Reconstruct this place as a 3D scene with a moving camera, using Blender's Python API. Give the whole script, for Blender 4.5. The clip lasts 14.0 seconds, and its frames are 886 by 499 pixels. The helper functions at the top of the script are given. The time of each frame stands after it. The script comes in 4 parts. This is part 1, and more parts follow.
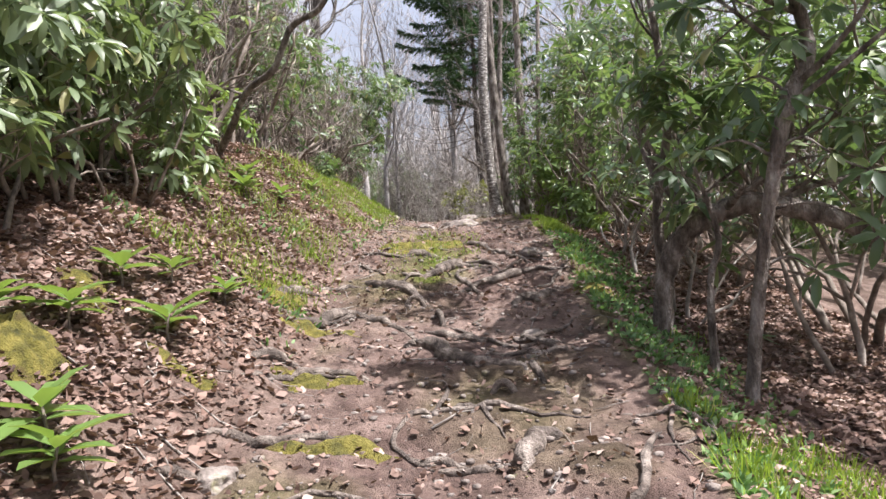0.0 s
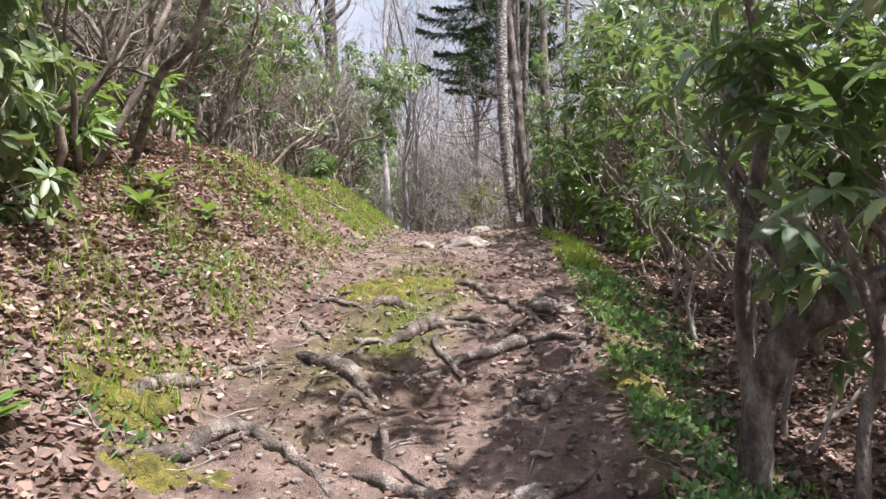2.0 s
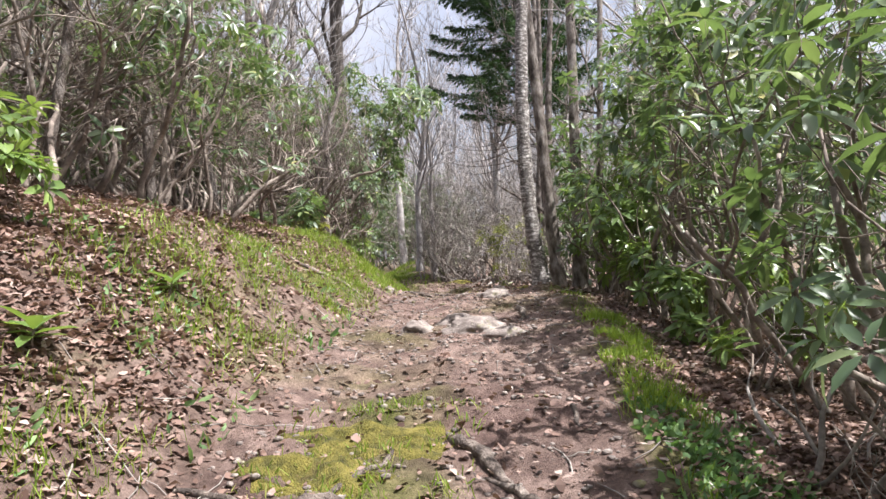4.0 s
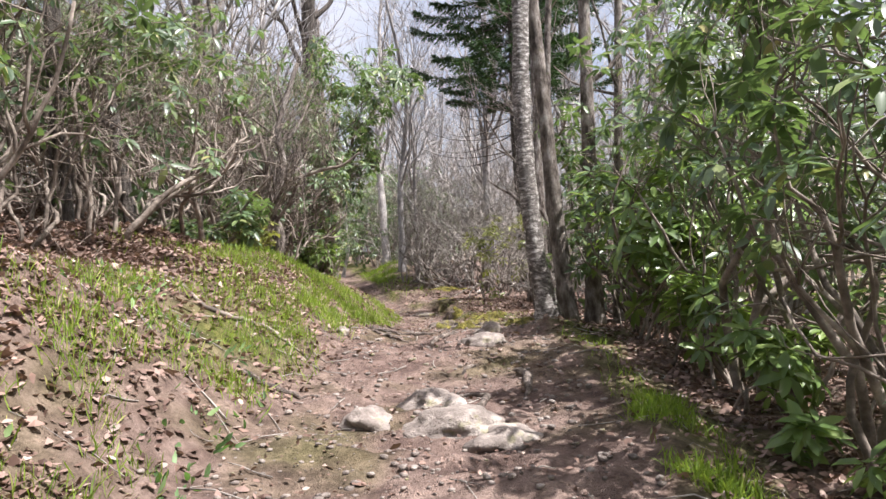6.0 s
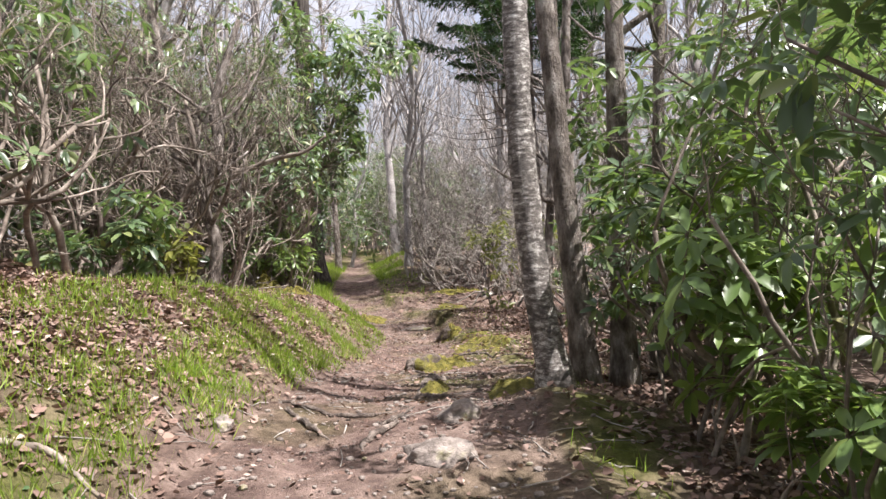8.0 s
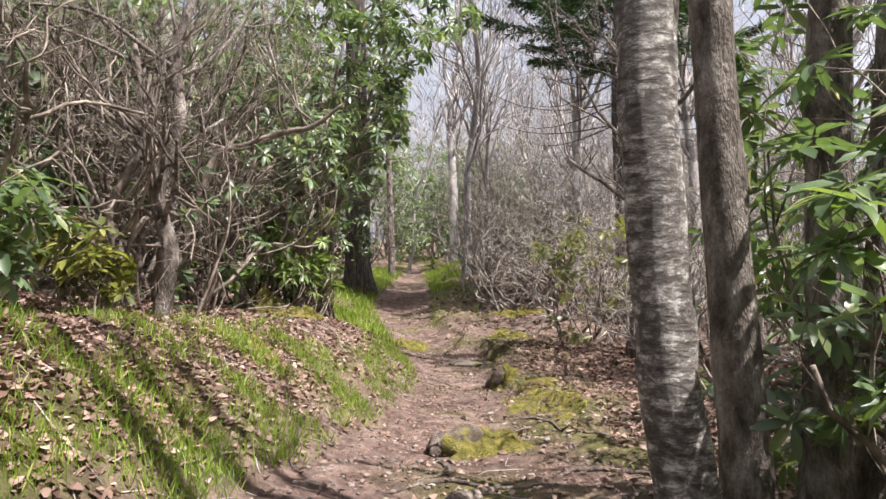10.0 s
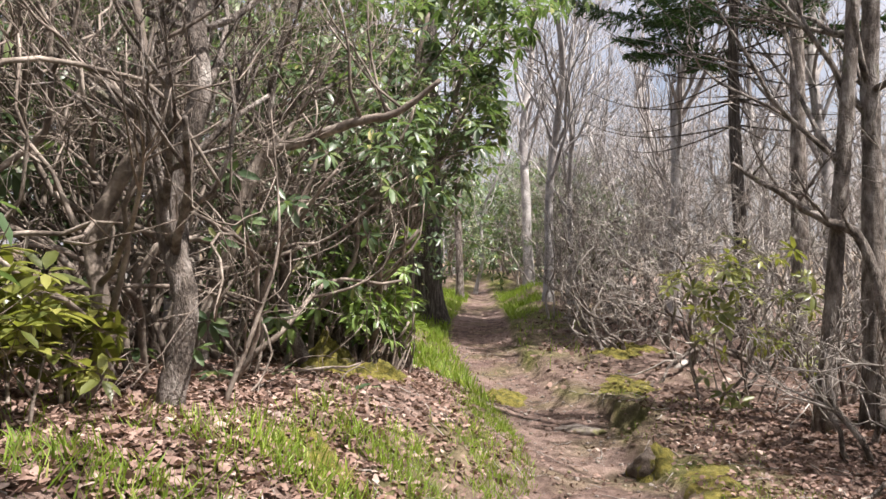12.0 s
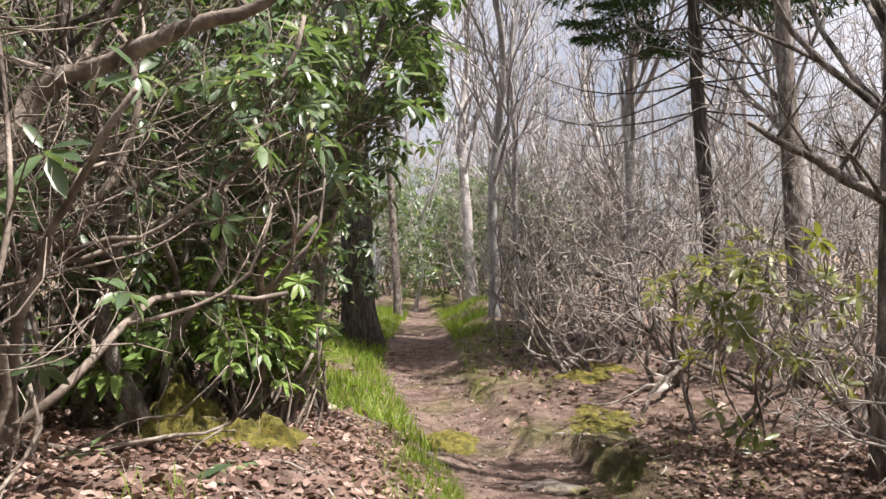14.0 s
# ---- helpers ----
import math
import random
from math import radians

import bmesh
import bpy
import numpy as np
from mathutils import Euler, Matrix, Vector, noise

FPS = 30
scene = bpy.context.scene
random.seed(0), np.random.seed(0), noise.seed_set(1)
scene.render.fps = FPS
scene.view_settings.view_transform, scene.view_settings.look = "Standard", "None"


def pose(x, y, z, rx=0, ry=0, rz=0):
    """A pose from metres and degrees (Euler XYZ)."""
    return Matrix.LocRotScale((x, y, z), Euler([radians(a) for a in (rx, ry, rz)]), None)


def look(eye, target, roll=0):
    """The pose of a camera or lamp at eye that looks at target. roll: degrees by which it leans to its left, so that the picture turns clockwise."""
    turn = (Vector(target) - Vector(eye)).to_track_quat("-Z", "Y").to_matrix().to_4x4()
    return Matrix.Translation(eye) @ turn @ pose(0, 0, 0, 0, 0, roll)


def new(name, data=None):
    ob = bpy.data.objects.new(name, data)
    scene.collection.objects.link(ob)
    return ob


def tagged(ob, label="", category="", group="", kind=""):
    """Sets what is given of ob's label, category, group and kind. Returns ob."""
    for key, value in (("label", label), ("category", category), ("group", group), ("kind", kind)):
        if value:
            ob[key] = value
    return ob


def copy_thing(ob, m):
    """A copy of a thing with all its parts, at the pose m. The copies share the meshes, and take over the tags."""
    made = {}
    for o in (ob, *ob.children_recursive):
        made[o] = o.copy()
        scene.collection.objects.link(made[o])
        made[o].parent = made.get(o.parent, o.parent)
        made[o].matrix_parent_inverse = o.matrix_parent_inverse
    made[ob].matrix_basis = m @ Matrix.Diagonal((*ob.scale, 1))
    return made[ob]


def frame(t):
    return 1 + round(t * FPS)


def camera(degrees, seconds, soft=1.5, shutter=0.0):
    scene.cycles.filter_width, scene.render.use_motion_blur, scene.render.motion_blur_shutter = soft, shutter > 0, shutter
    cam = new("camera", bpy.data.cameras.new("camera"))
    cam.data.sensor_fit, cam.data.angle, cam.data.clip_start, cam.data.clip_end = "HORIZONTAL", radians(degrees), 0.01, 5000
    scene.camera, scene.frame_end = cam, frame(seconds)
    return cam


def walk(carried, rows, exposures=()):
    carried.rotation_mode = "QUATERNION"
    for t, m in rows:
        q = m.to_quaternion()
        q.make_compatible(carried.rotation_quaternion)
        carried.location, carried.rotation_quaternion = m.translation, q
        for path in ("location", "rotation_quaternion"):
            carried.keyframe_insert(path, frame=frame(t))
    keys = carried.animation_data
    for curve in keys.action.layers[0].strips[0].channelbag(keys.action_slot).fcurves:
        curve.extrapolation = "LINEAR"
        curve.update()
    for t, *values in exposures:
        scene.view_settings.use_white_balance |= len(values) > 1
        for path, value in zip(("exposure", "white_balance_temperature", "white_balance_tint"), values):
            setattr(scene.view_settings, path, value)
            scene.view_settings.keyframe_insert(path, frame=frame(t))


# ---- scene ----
cam = camera(60.6, 14.0)
PATH = [
    (0, (0.107, -0.09, 1.266), (0.078, 1.909, 1.314), -3.8),
    (0.5, (0.14, 0.408, 1.39), (0.077, 2.406, 1.461), -3.7),
    (1, (0.289, 0.95, 1.464), (0.227, 2.948, 1.53), -3.7),
    (1.5, (0.359, 1.558, 1.585), (0.279, 3.556, 1.631), -3.4),
    (2, (0.473, 2.098, 1.709), (0.364, 4.094, 1.737), -2.8),
    (2.5, (0.543, 2.634, 1.841), (0.404, 4.629, 1.874), -2.5),
    (3, (0.632, 3.28, 1.942), (0.486, 5.274, 1.999), -2.7),
    (3.5, (0.642, 3.896, 2.131), (0.475, 5.888, 2.216), -2.8),
    (3.7, (0.607, 4.161, 2.197), (0.441, 6.152, 2.293), -2.9),
    (5.8, (0.483, 6.794, 2.7), (0.331, 8.787, 2.759), -3.4),
    (6, (0.527, 7.105, 2.748), (0.393, 9.099, 2.813), -3.1),
    (6.5, (0.697, 7.837, 2.935), (0.653, 9.835, 3.01), -3.1),
    (7, (0.859, 8.444, 3.016), (0.781, 10.443, 3.052), -3.8),
    (7.2, (0.891, 8.708, 3.089), (0.78, 10.705, 3.114), -3.8),
    (9.3, (0.798, 11.782, 3.22), (0.502, 13.76, 3.232), -1.6),
    (9.5, (0.776, 12.084, 3.22), (0.456, 14.059, 3.242), -1.3),
    (10, (0.726, 12.781, 3.331), (0.344, 14.744, 3.366), -0.7),
    (10.5, (0.551, 13.408, 3.443), (0.098, 15.355, 3.498), -0.1),
    (11, (0.24, 13.949, 3.534), (-0.284, 15.878, 3.611), 0.2),
    (11.5, (-0.069, 14.499, 3.565), (-0.645, 16.411, 3.673), -0.2),
    (12, (-0.333, 15.017, 3.564), (-0.855, 16.946, 3.638), -0.5),
    (12.5, (-0.429, 15.547, 3.52), (-0.902, 17.49, 3.575), -1.1),
    (13, (-0.59, 15.997, 3.506), (-1.016, 17.95, 3.575), -1.7),
    (13.5, (-0.664, 16.559, 3.502), (-1.047, 18.52, 3.598), -2.1),
    (14, (-0.734, 17.128, 3.505), (-1.101, 19.09, 3.622), -2.4),
]
walk(cam, [(t, look(eye, target, roll)) for t, eye, target, roll in PATH], [(0, 1.2, 6200, 14), (3.7, 1.25, 6200, 14), (9.3, 1.25, 6450, 14), (14, 1.2, 6600, 14)])

# ---- light ----
SUN_UP, SUN_ROUND = 62.0, 104.0   # degrees: height, and bearing from ahead (+y) towards the right (+x)
world = bpy.data.worlds.new("sky")
scene.world = world
world.use_nodes = True
wn = world.node_tree
sky = wn.nodes.new("ShaderNodeTexSky")
sky.sky_type, sky.sun_disc = "NISHITA", False
sky.sun_elevation, sky.sun_rotation = radians(SUN_UP), radians(SUN_ROUND)
sky.dust_density, sky.air_density, sky.ozone_density = 6.0, 1.0, 0.8
veil = wn.nodes.new("ShaderNodeTexNoise")   # thin cloud over the whole sky
veil.inputs["Scale"].default_value, veil.inputs["Detail"].default_value = 2.2, 6.0
part_cloud = wn.nodes.new("ShaderNodeMapRange")
part_cloud.inputs["From Min"].default_value, part_cloud.inputs["From Max"].default_value = 0.35, 0.65
part_cloud.inputs["To Min"].default_value, part_cloud.inputs["To Max"].default_value = 0.15, 0.75
wn.links.new(veil.outputs["Fac"], part_cloud.inputs["Value"])
cloudy = wn.nodes.new("ShaderNodeMix")
cloudy.data_type = "RGBA"
wn.links.new(part_cloud.outputs[0], cloudy.inputs[0])
wn.links.new(sky.outputs[0], cloudy.inputs[6])
cloudy.inputs[7].default_value = (6.0, 6.0, 6.4, 1)
wn.links.new(cloudy.outputs[2], wn.nodes["Background"].inputs[0])
wn.nodes["Background"].inputs[1].default_value = 0.085
sun = new("sun", bpy.data.lights.new("sun", "SUN"))
sun.data.energy, sun.data.angle, sun.data.color = 5.0, radians(0.6), (1.0, 0.96, 0.90)
way = Vector((math.sin(radians(SUN_ROUND)) * math.cos(radians(SUN_UP)), math.cos(radians(SUN_ROUND)) * math.cos(radians(SUN_UP)), math.sin(radians(SUN_UP))))
sun.matrix_world = look(way * 60, (0, 0, 0))


# ---- materials ----
def nodes_of(name):
    m = bpy.data.materials.new(name)
    m.use_nodes = True
    t = m.node_tree
    return m, t, t.nodes["Principled BSDF"]


def add(t, kind, **values):
    n = t.nodes.new("ShaderNode" + kind)
    for k, v in values.items():
        n.inputs[k].default_value = v
    return n


def ramp(t, source, stops):
    n = t.nodes.new("ShaderNodeValToRGB")
    while len(n.color_ramp.elements) < len(stops):
        n.color_ramp.elements.new(0.5)
    for e, (p, c) in zip(n.color_ramp.elements, stops):
        e.position, e.color = p, (*c, 1)
    t.links.new(source, n.inputs[0])
    return n.outputs[0]


def mix(t, factor, a, b, mode="MIX"):
    n = t.nodes.new("ShaderNodeMix")
    n.data_type, n.blend_type = "RGBA", mode
    for socket, value in ((n.inputs[0], factor), (n.inputs[6], a), (n.inputs[7], b)):
        if isinstance(value, (int, float)):
            socket.default_value = value
        elif isinstance(value, tuple):
            socket.default_value = (*value, 1)
        else:
            t.links.new(value, socket)
    return n.outputs[2]


def where(t, stretch=(1, 1, 1)):
    c = t.nodes.new("ShaderNodeTexCoord")
    m = t.nodes.new("ShaderNodeMapping")
    m.inputs["Scale"].default_value = stretch
    t.links.new(c.outputs["Object"], m.inputs[0])
    return m.outputs[0]


def speckle(t, at, scale, detail=5.0, rough=0.6):
    n = add(t, "TexNoise", Scale=scale, Detail=detail, Roughness=rough)
    t.links.new(at, n.inputs["Vector"])
    return n.outputs["Fac"]


def bump(t, shader, height, strength, distance=0.02):
    b = add(t, "Bump", Strength=strength, Distance=distance)
    t.links.new(height, b.inputs["Height"])
    t.links.new(b.outputs[0], shader.inputs["Normal"])


def attribute(t, name):
    n = t.nodes.new("ShaderNodeAttribute")
    n.attribute_name = name
    return n.outputs["Fac"]


def island(t):
    return t.nodes.new("ShaderNodeNewGeometry").outputs["Random Per Island"]


def plain(name, stops, scale, rough=0.85, relief=0.5, stretch=(1, 1, 1), distance=0.02, second=None):
    """A surface whose colour wanders over the stops, at two scales, with relief."""
    m, t, s = nodes_of(name)
    at = where(t, stretch)
    f = speckle(t, at, scale)
    c = ramp(t, f, stops)
    g = speckle(t, at, scale * 7, 4)
    c = mix(t, 0.55, c, ramp(t, g, [(0.25, (0.45, 0.45, 0.45)), (0.75, (1.35, 1.35, 1.35))]), "MULTIPLY")
    if second:
        far = ramp(t, speckle(t, where(t), second[0], 3), [(second[2], (0, 0, 0)), (second[2] + 0.12, (1, 1, 1))])
        c = mix(t, far, c, second[1])
    t.links.new(c, s.inputs["Base Color"])
    s.inputs["Roughness"].default_value = rough
    bump(t, s, g, relief, distance)
    return m


def leafy(name, stops, rough, clear=0.3, glow=(0.3, 0.5, 0.05), sheen=0.5):
    """Leaves: a colour for each leaf, gloss on top, and light coming through."""
    m, t, s = nodes_of(name)
    c = ramp(t, island(t), stops)
    g = speckle(t, where(t), 1.3, 2)
    c = mix(t, 0.5, c, ramp(t, g, [(0.3, (0.6, 0.6, 0.6)), (0.7, (1.4, 1.35, 1.2))]), "MULTIPLY")
    t.links.new(c, s.inputs["Base Color"])
    s.inputs["Roughness"].default_value, s.inputs["Specular IOR Level"].default_value = rough, sheen
    through_it = add(t, "BsdfTranslucent")
    t.links.new(mix(t, 0.6, c, glow), through_it.inputs[0])
    both = add(t, "MixShader", Fac=clear)
    t.links.new(s.outputs[0], both.inputs[1])
    t.links.new(through_it.outputs[0], both.inputs[2])
    t.links.new(both.outputs[0], t.nodes["Material Output"].inputs[0])
    return m


def ground_material():
    m, t, s = nodes_of("forest_ground")
    at = where(t)
    big, mid, fine = speckle(t, at, 0.9, 4), speckle(t, at, 6, 5), speckle(t, at, 45, 4)
    dirt = ramp(t, mid, [(0.25, (0.055, 0.036, 0.031)), (0.5, (0.15, 0.10, 0.085)), (0.75, (0.30, 0.215, 0.185))])
    pale = ramp(t, big, [(0.4, (0, 0, 0)), (0.65, (1, 1, 1))])
    dirt = mix(t, pale, dirt, ramp(t, mid, [(0.3, (0.12, 0.082, 0.07)), (0.7, (0.38, 0.28, 0.235))]))
    litter = ramp(t, mid, [(0.25, (0.08, 0.054, 0.043)), (0.5, (0.20, 0.142, 0.117)), (0.75, (0.35, 0.262, 0.222))])
    moss = ramp(t, mid, [(0.25, (0.035, 0.045, 0.008)), (0.5, (0.10, 0.12, 0.02)), (0.75, (0.20, 0.19, 0.045))])
    c = mix(t, attribute(t, "trail"), litter, dirt)
    c = mix(t, attribute(t, "green"), c, moss)
    c = mix(t, 0.6, c, ramp(t, fine, [(0.25, (0.45, 0.45, 0.45)), (0.75, (1.4, 1.4, 1.4))]), "MULTIPLY")
    t.links.new(c, s.inputs["Base Color"])
    s.inputs["Roughness"].default_value = 0.95
    s.inputs["Specular IOR Level"].default_value = 0.15
    h = mix(t, 0.5, mix(t, 0.5, mid, fine), speckle(t, at, 140, 3))
    bump(t, s, h, 1.0, 0.05)
    return m


def birch_bark():
    m, t, s = nodes_of("birch_bark")
    flat, flatter, round_ = where(t, (1, 1, 2.2)), where(t, (1, 1, 5)), where(t, (1, 1, 0.8))
    bands = speckle(t, flat, 13.0, 8, 0.78)
    strips = speckle(t, flatter, 9.0, 4, 0.6)
    plates = speckle(t, round_, 4.5, 6, 0.68)
    c = ramp(t, bands, [(0.36, (0.04, 0.033, 0.029)), (0.46, (0.13, 0.11, 0.098)), (0.53, (0.24, 0.215, 0.195)), (0.585, (0.56, 0.53, 0.50)), (0.68, (0.78, 0.75, 0.71))])
    c = mix(t, ramp(t, strips, [(0.33, (0.9, 0.9, 0.9)), (0.40, (0, 0, 0))]), c, (0.035, 0.029, 0.026))
    c = mix(t, ramp(t, plates, [(0.55, (0, 0, 0)), (0.60, (0.9, 0.9, 0.9))]), c, ramp(t, bands, [(0.3, (0.025, 0.021, 0.019)), (0.7, (0.17, 0.145, 0.13))]))
    t.links.new(c, s.inputs["Base Color"])
    s.inputs["Roughness"].default_value = 0.7
    bump(t, s, mix(t, 0.25, bands, strips), 1.0, 0.04)
    return m


GROUND = ground_material()
BIRCH = birch_bark()
BARK = plain("grey_bark", [(0.34, (0.055, 0.042, 0.034)), (0.48, (0.17, 0.14, 0.118)), (0.6, (0.33, 0.29, 0.26)), (0.72, (0.46, 0.43, 0.39))], 7, 0.9, 1.0, (1.6, 1.6, 0.7), 0.04, second=(2.5, (0.16, 0.17, 0.07), 0.62))
DARK_BARK = plain("dark_furrowed_bark", [(0.3, (0.03, 0.025, 0.021)), (0.5, (0.105, 0.088, 0.076)), (0.7, (0.25, 0.22, 0.195))], 6, 0.9, 1.0, (4, 4, 0.5), 0.05)
STEM = plain("shrub_bark", [(0.3, (0.06, 0.046, 0.037)), (0.5, (0.18, 0.145, 0.118)), (0.7, (0.40, 0.345, 0.295))], 6, 0.85, 0.7, (1, 1, 1), 0.01)
TWIG = plain("pale_twig_bark", [(0.3, (0.13, 0.112, 0.097)), (0.5, (0.28, 0.25, 0.222)), (0.7, (0.52, 0.48, 0.435))], 5, 0.85, 0.5, (1, 1, 1), 0.01)
FARWOOD = plain("far_bark", [(0.3, (0.19, 0.175, 0.17)), (0.5, (0.34, 0.32, 0.31)), (0.7, (0.54, 0.515, 0.50))], 2, 0.9, 0.4, (1, 1, 1), 0.01)
ROOT = plain("worn_root_wood", [(0.3, (0.045, 0.034, 0.028)), (0.47, (0.12, 0.093, 0.077)), (0.59, (0.25, 0.205, 0.172)), (0.72, (0.43, 0.37, 0.32))], 10, 0.85, 1.0, (1, 1, 1), 0.03)
ROCK = plain("pale_granite", [(0.3, (0.10, 0.08, 0.07)), (0.5, (0.215, 0.18, 0.158)), (0.7, (0.37, 0.325, 0.29))], 7, 0.85, 0.7, (1, 1, 1), 0.02, second=(5, (0.20, 0.19, 0.08), 0.60))
MOSSROCK = plain("brown_mossy_rock", [(0.3, (0.05, 0.038, 0.03)), (0.5, (0.13, 0.10, 0.08)), (0.7, (0.25, 0.2, 0.165))], 8, 0.9, 0.9, (1, 1, 1), 0.03, second=(6, (0.17, 0.155, 0.03), 0.48))
MOSS = plain("yellow_green_moss", [(0.3, (0.055, 0.055, 0.009)), (0.5, (0.17, 0.15, 0.025)), (0.7, (0.32, 0.27, 0.06))], 14, 1.0, 1.0, (1, 1, 1), 0.04, second=(4, (0.12, 0.08, 0.03), 0.62))
RHODO = leafy("rhododendron_leaf", [(0.0, (0.045, 0.076, 0.042)), (0.45, (0.08, 0.13, 0.064)), (0.8, (0.125, 0.185, 0.085)), (0.95, (0.20, 0.24, 0.10)), (1.0, (0.32, 0.29, 0.12))], 0.38, 0.3, (0.24, 0.38, 0.07), 0.6)
# lighter RHODO for the left bank: pale leaves, with sunlight put into the colour
SUNLITLEAF = leafy("sunlit_pale_rhododendron_leaf", [(0.0, (0.075, 0.105, 0.055)), (0.5, (0.125, 0.175, 0.09)), (0.9, (0.19, 0.24, 0.12)), (1.0, (0.34, 0.30, 0.14))], 0.42, 0.3, (0.30, 0.42, 0.09), 0.6)
OLIVE = leafy("yellowing_rhododendron_leaf", [(0.0, (0.06, 0.075, 0.022)), (0.5, (0.13, 0.15, 0.04)), (1.0, (0.27, 0.27, 0.08))], 0.35, 0.3, (0.40, 0.45, 0.05))
FRESH = leafy("young_rhododendron_leaf", [(0.0, (0.07, 0.12, 0.035)), (0.6, (0.13, 0.21, 0.06)), (1.0, (0.24, 0.33, 0.10))], 0.38, 0.3, (0.35, 0.5, 0.06))
GRASS = leafy("spring_grass", [(0.0, (0.07, 0.12, 0.02)), (0.5, (0.15, 0.24, 0.035)), (0.88, (0.24, 0.33, 0.06)), (1.0, (0.38, 0.34, 0.14))], 0.5, 0.4, (0.45, 0.62, 0.05), 0.3)
WEED = leafy("low_green_weed", [(0.0, (0.08, 0.14, 0.065)), (0.6, (0.15, 0.25, 0.11)), (1.0, (0.27, 0.38, 0.17))], 0.5, 0.3, (0.25, 0.5, 0.06), 0.3)
NEEDLE = leafy("spruce_needle", [(0.0, (0.012, 0.035, 0.015)), (0.6, (0.03, 0.075, 0.025)), (1.0, (0.07, 0.13, 0.04))], 0.5, 0.15, (0.12, 0.25, 0.03), 0.3)
LITTER = leafy("dry_fallen_leaf", [(0.0, (0.055, 0.031, 0.024)), (0.35, (0.15, 0.094, 0.076)), (0.65, (0.225, 0.15, 0.125)), (0.92, (0.31, 0.22, 0.19)), (1.0, (0.44, 0.36, 0.32))], 0.7, 0.1, (0.4, 0.25, 0.12), 0.3)


# ---- mesh builders ----
class Geo:
    """Gathers vertices and faces, then makes one mesh of them."""

    def __init__(self):
        self.v, self.f, self.n = [], [], 0

    def put(self, verts, faces):
        verts = np.asarray(verts, float).reshape(-1, 3)
        self.v.append(verts)
        self.f.extend((np.asarray(faces) + self.n).tolist())
        self.n += len(verts)

    def mesh(self, name, material, smooth=True):
        me = bpy.data.meshes.new(name)
        me.from_pydata(np.concatenate(self.v).tolist() if self.v else [], [], self.f)
        me.materials.append(material)
        if smooth:
            me.polygons.foreach_set("use_smooth", [True] * len(me.polygons))
        me.update()
        return me


def part(name, geo, material, parent, label="", smooth=True):
    ob = new(name, geo.mesh(name, material, smooth))
    ob.parent = parent
    return tagged(ob, label) if label else ob


def thing(name, geo, material, label, category, group="", kind="", smooth=True):
    return tagged(new(name, geo.mesh(name, material, smooth)), label, category, group, kind)


def tube(geo, pts, radii, sides=6, lumpy=0.0, rng=None):
    """A round, tapering limb along pts."""
    pts = np.asarray(pts, float)
    n = len(pts)
    along = np.gradient(pts, axis=0)
    along /= np.linalg.norm(along, axis=1)[:, None] + 1e-9
    side = np.cross(along[0], (0.31, 0.77, 0.55))
    side /= np.linalg.norm(side) + 1e-9
    ring = np.arange(sides) * 2 * math.pi / sides
    out = np.empty((n, sides, 3))
    for i in range(n):
        side = side - along[i] * side.dot(along[i])
        side /= np.linalg.norm(side) + 1e-9
        other = np.cross(along[i], side)
        r = np.full(sides, radii[i])
        if lumpy:
            r = r * (1 + lumpy * (rng.random(sides) - 0.5) * 2)
        out[i] = pts[i] + (np.cos(ring) * r)[:, None] * side + (np.sin(ring) * r)[:, None] * other
    i, j = np.meshgrid(np.arange(n - 1), np.arange(sides), indexing="ij")
    a, b = (i * sides + j).ravel(), (i * sides + (j + 1) % sides).ravel()
    faces = np.stack([a, b, b + sides, a + sides], 1).tolist()
    geo.put(out, faces[:])
    base = geo.n - n * sides
    geo.f.append([base + k for k in range(sides)][::-1])
    geo.f.append([base + (n - 1) * sides + k for k in range(sides)])


def smooth_line(points, steps=4):
    """A curve through the points."""
    p = np.asarray(points, float)
    p = np.concatenate([[2 * p[0] - p[1]], p, [2 * p[-1] - p[-2]]])
    out = []
    for i in range(1, len(p) - 2):
        for k in range(steps):
            u = k / steps
            out.append(0.5 * (2 * p[i] + (p[i + 1] - p[i - 1]) * u + (2 * p[i - 1] - 5 * p[i] + 4 * p[i + 1] - p[i + 2]) * u * u + (3 * p[i] - p[i - 1] - 3 * p[i + 1] + p[i + 2]) * u ** 3))
    out.append(p[-2])
    return np.array(out)


LEAF_S = np.array([0, 0.3, 0.3, 0.3, 0.72, 0.72, 0.72, 1.0])
LEAF_W = np.array([0, -0.85, 0, 0.85, -0.8, 0, 0.8, 0])
LEAF_TRIS = np.array([[0, 2, 1], [0, 3, 2], [4, 5, 7], [5, 6, 7]])
LEAF_QUADS = np.array([[1, 2, 5, 4], [2, 3, 6, 5]])


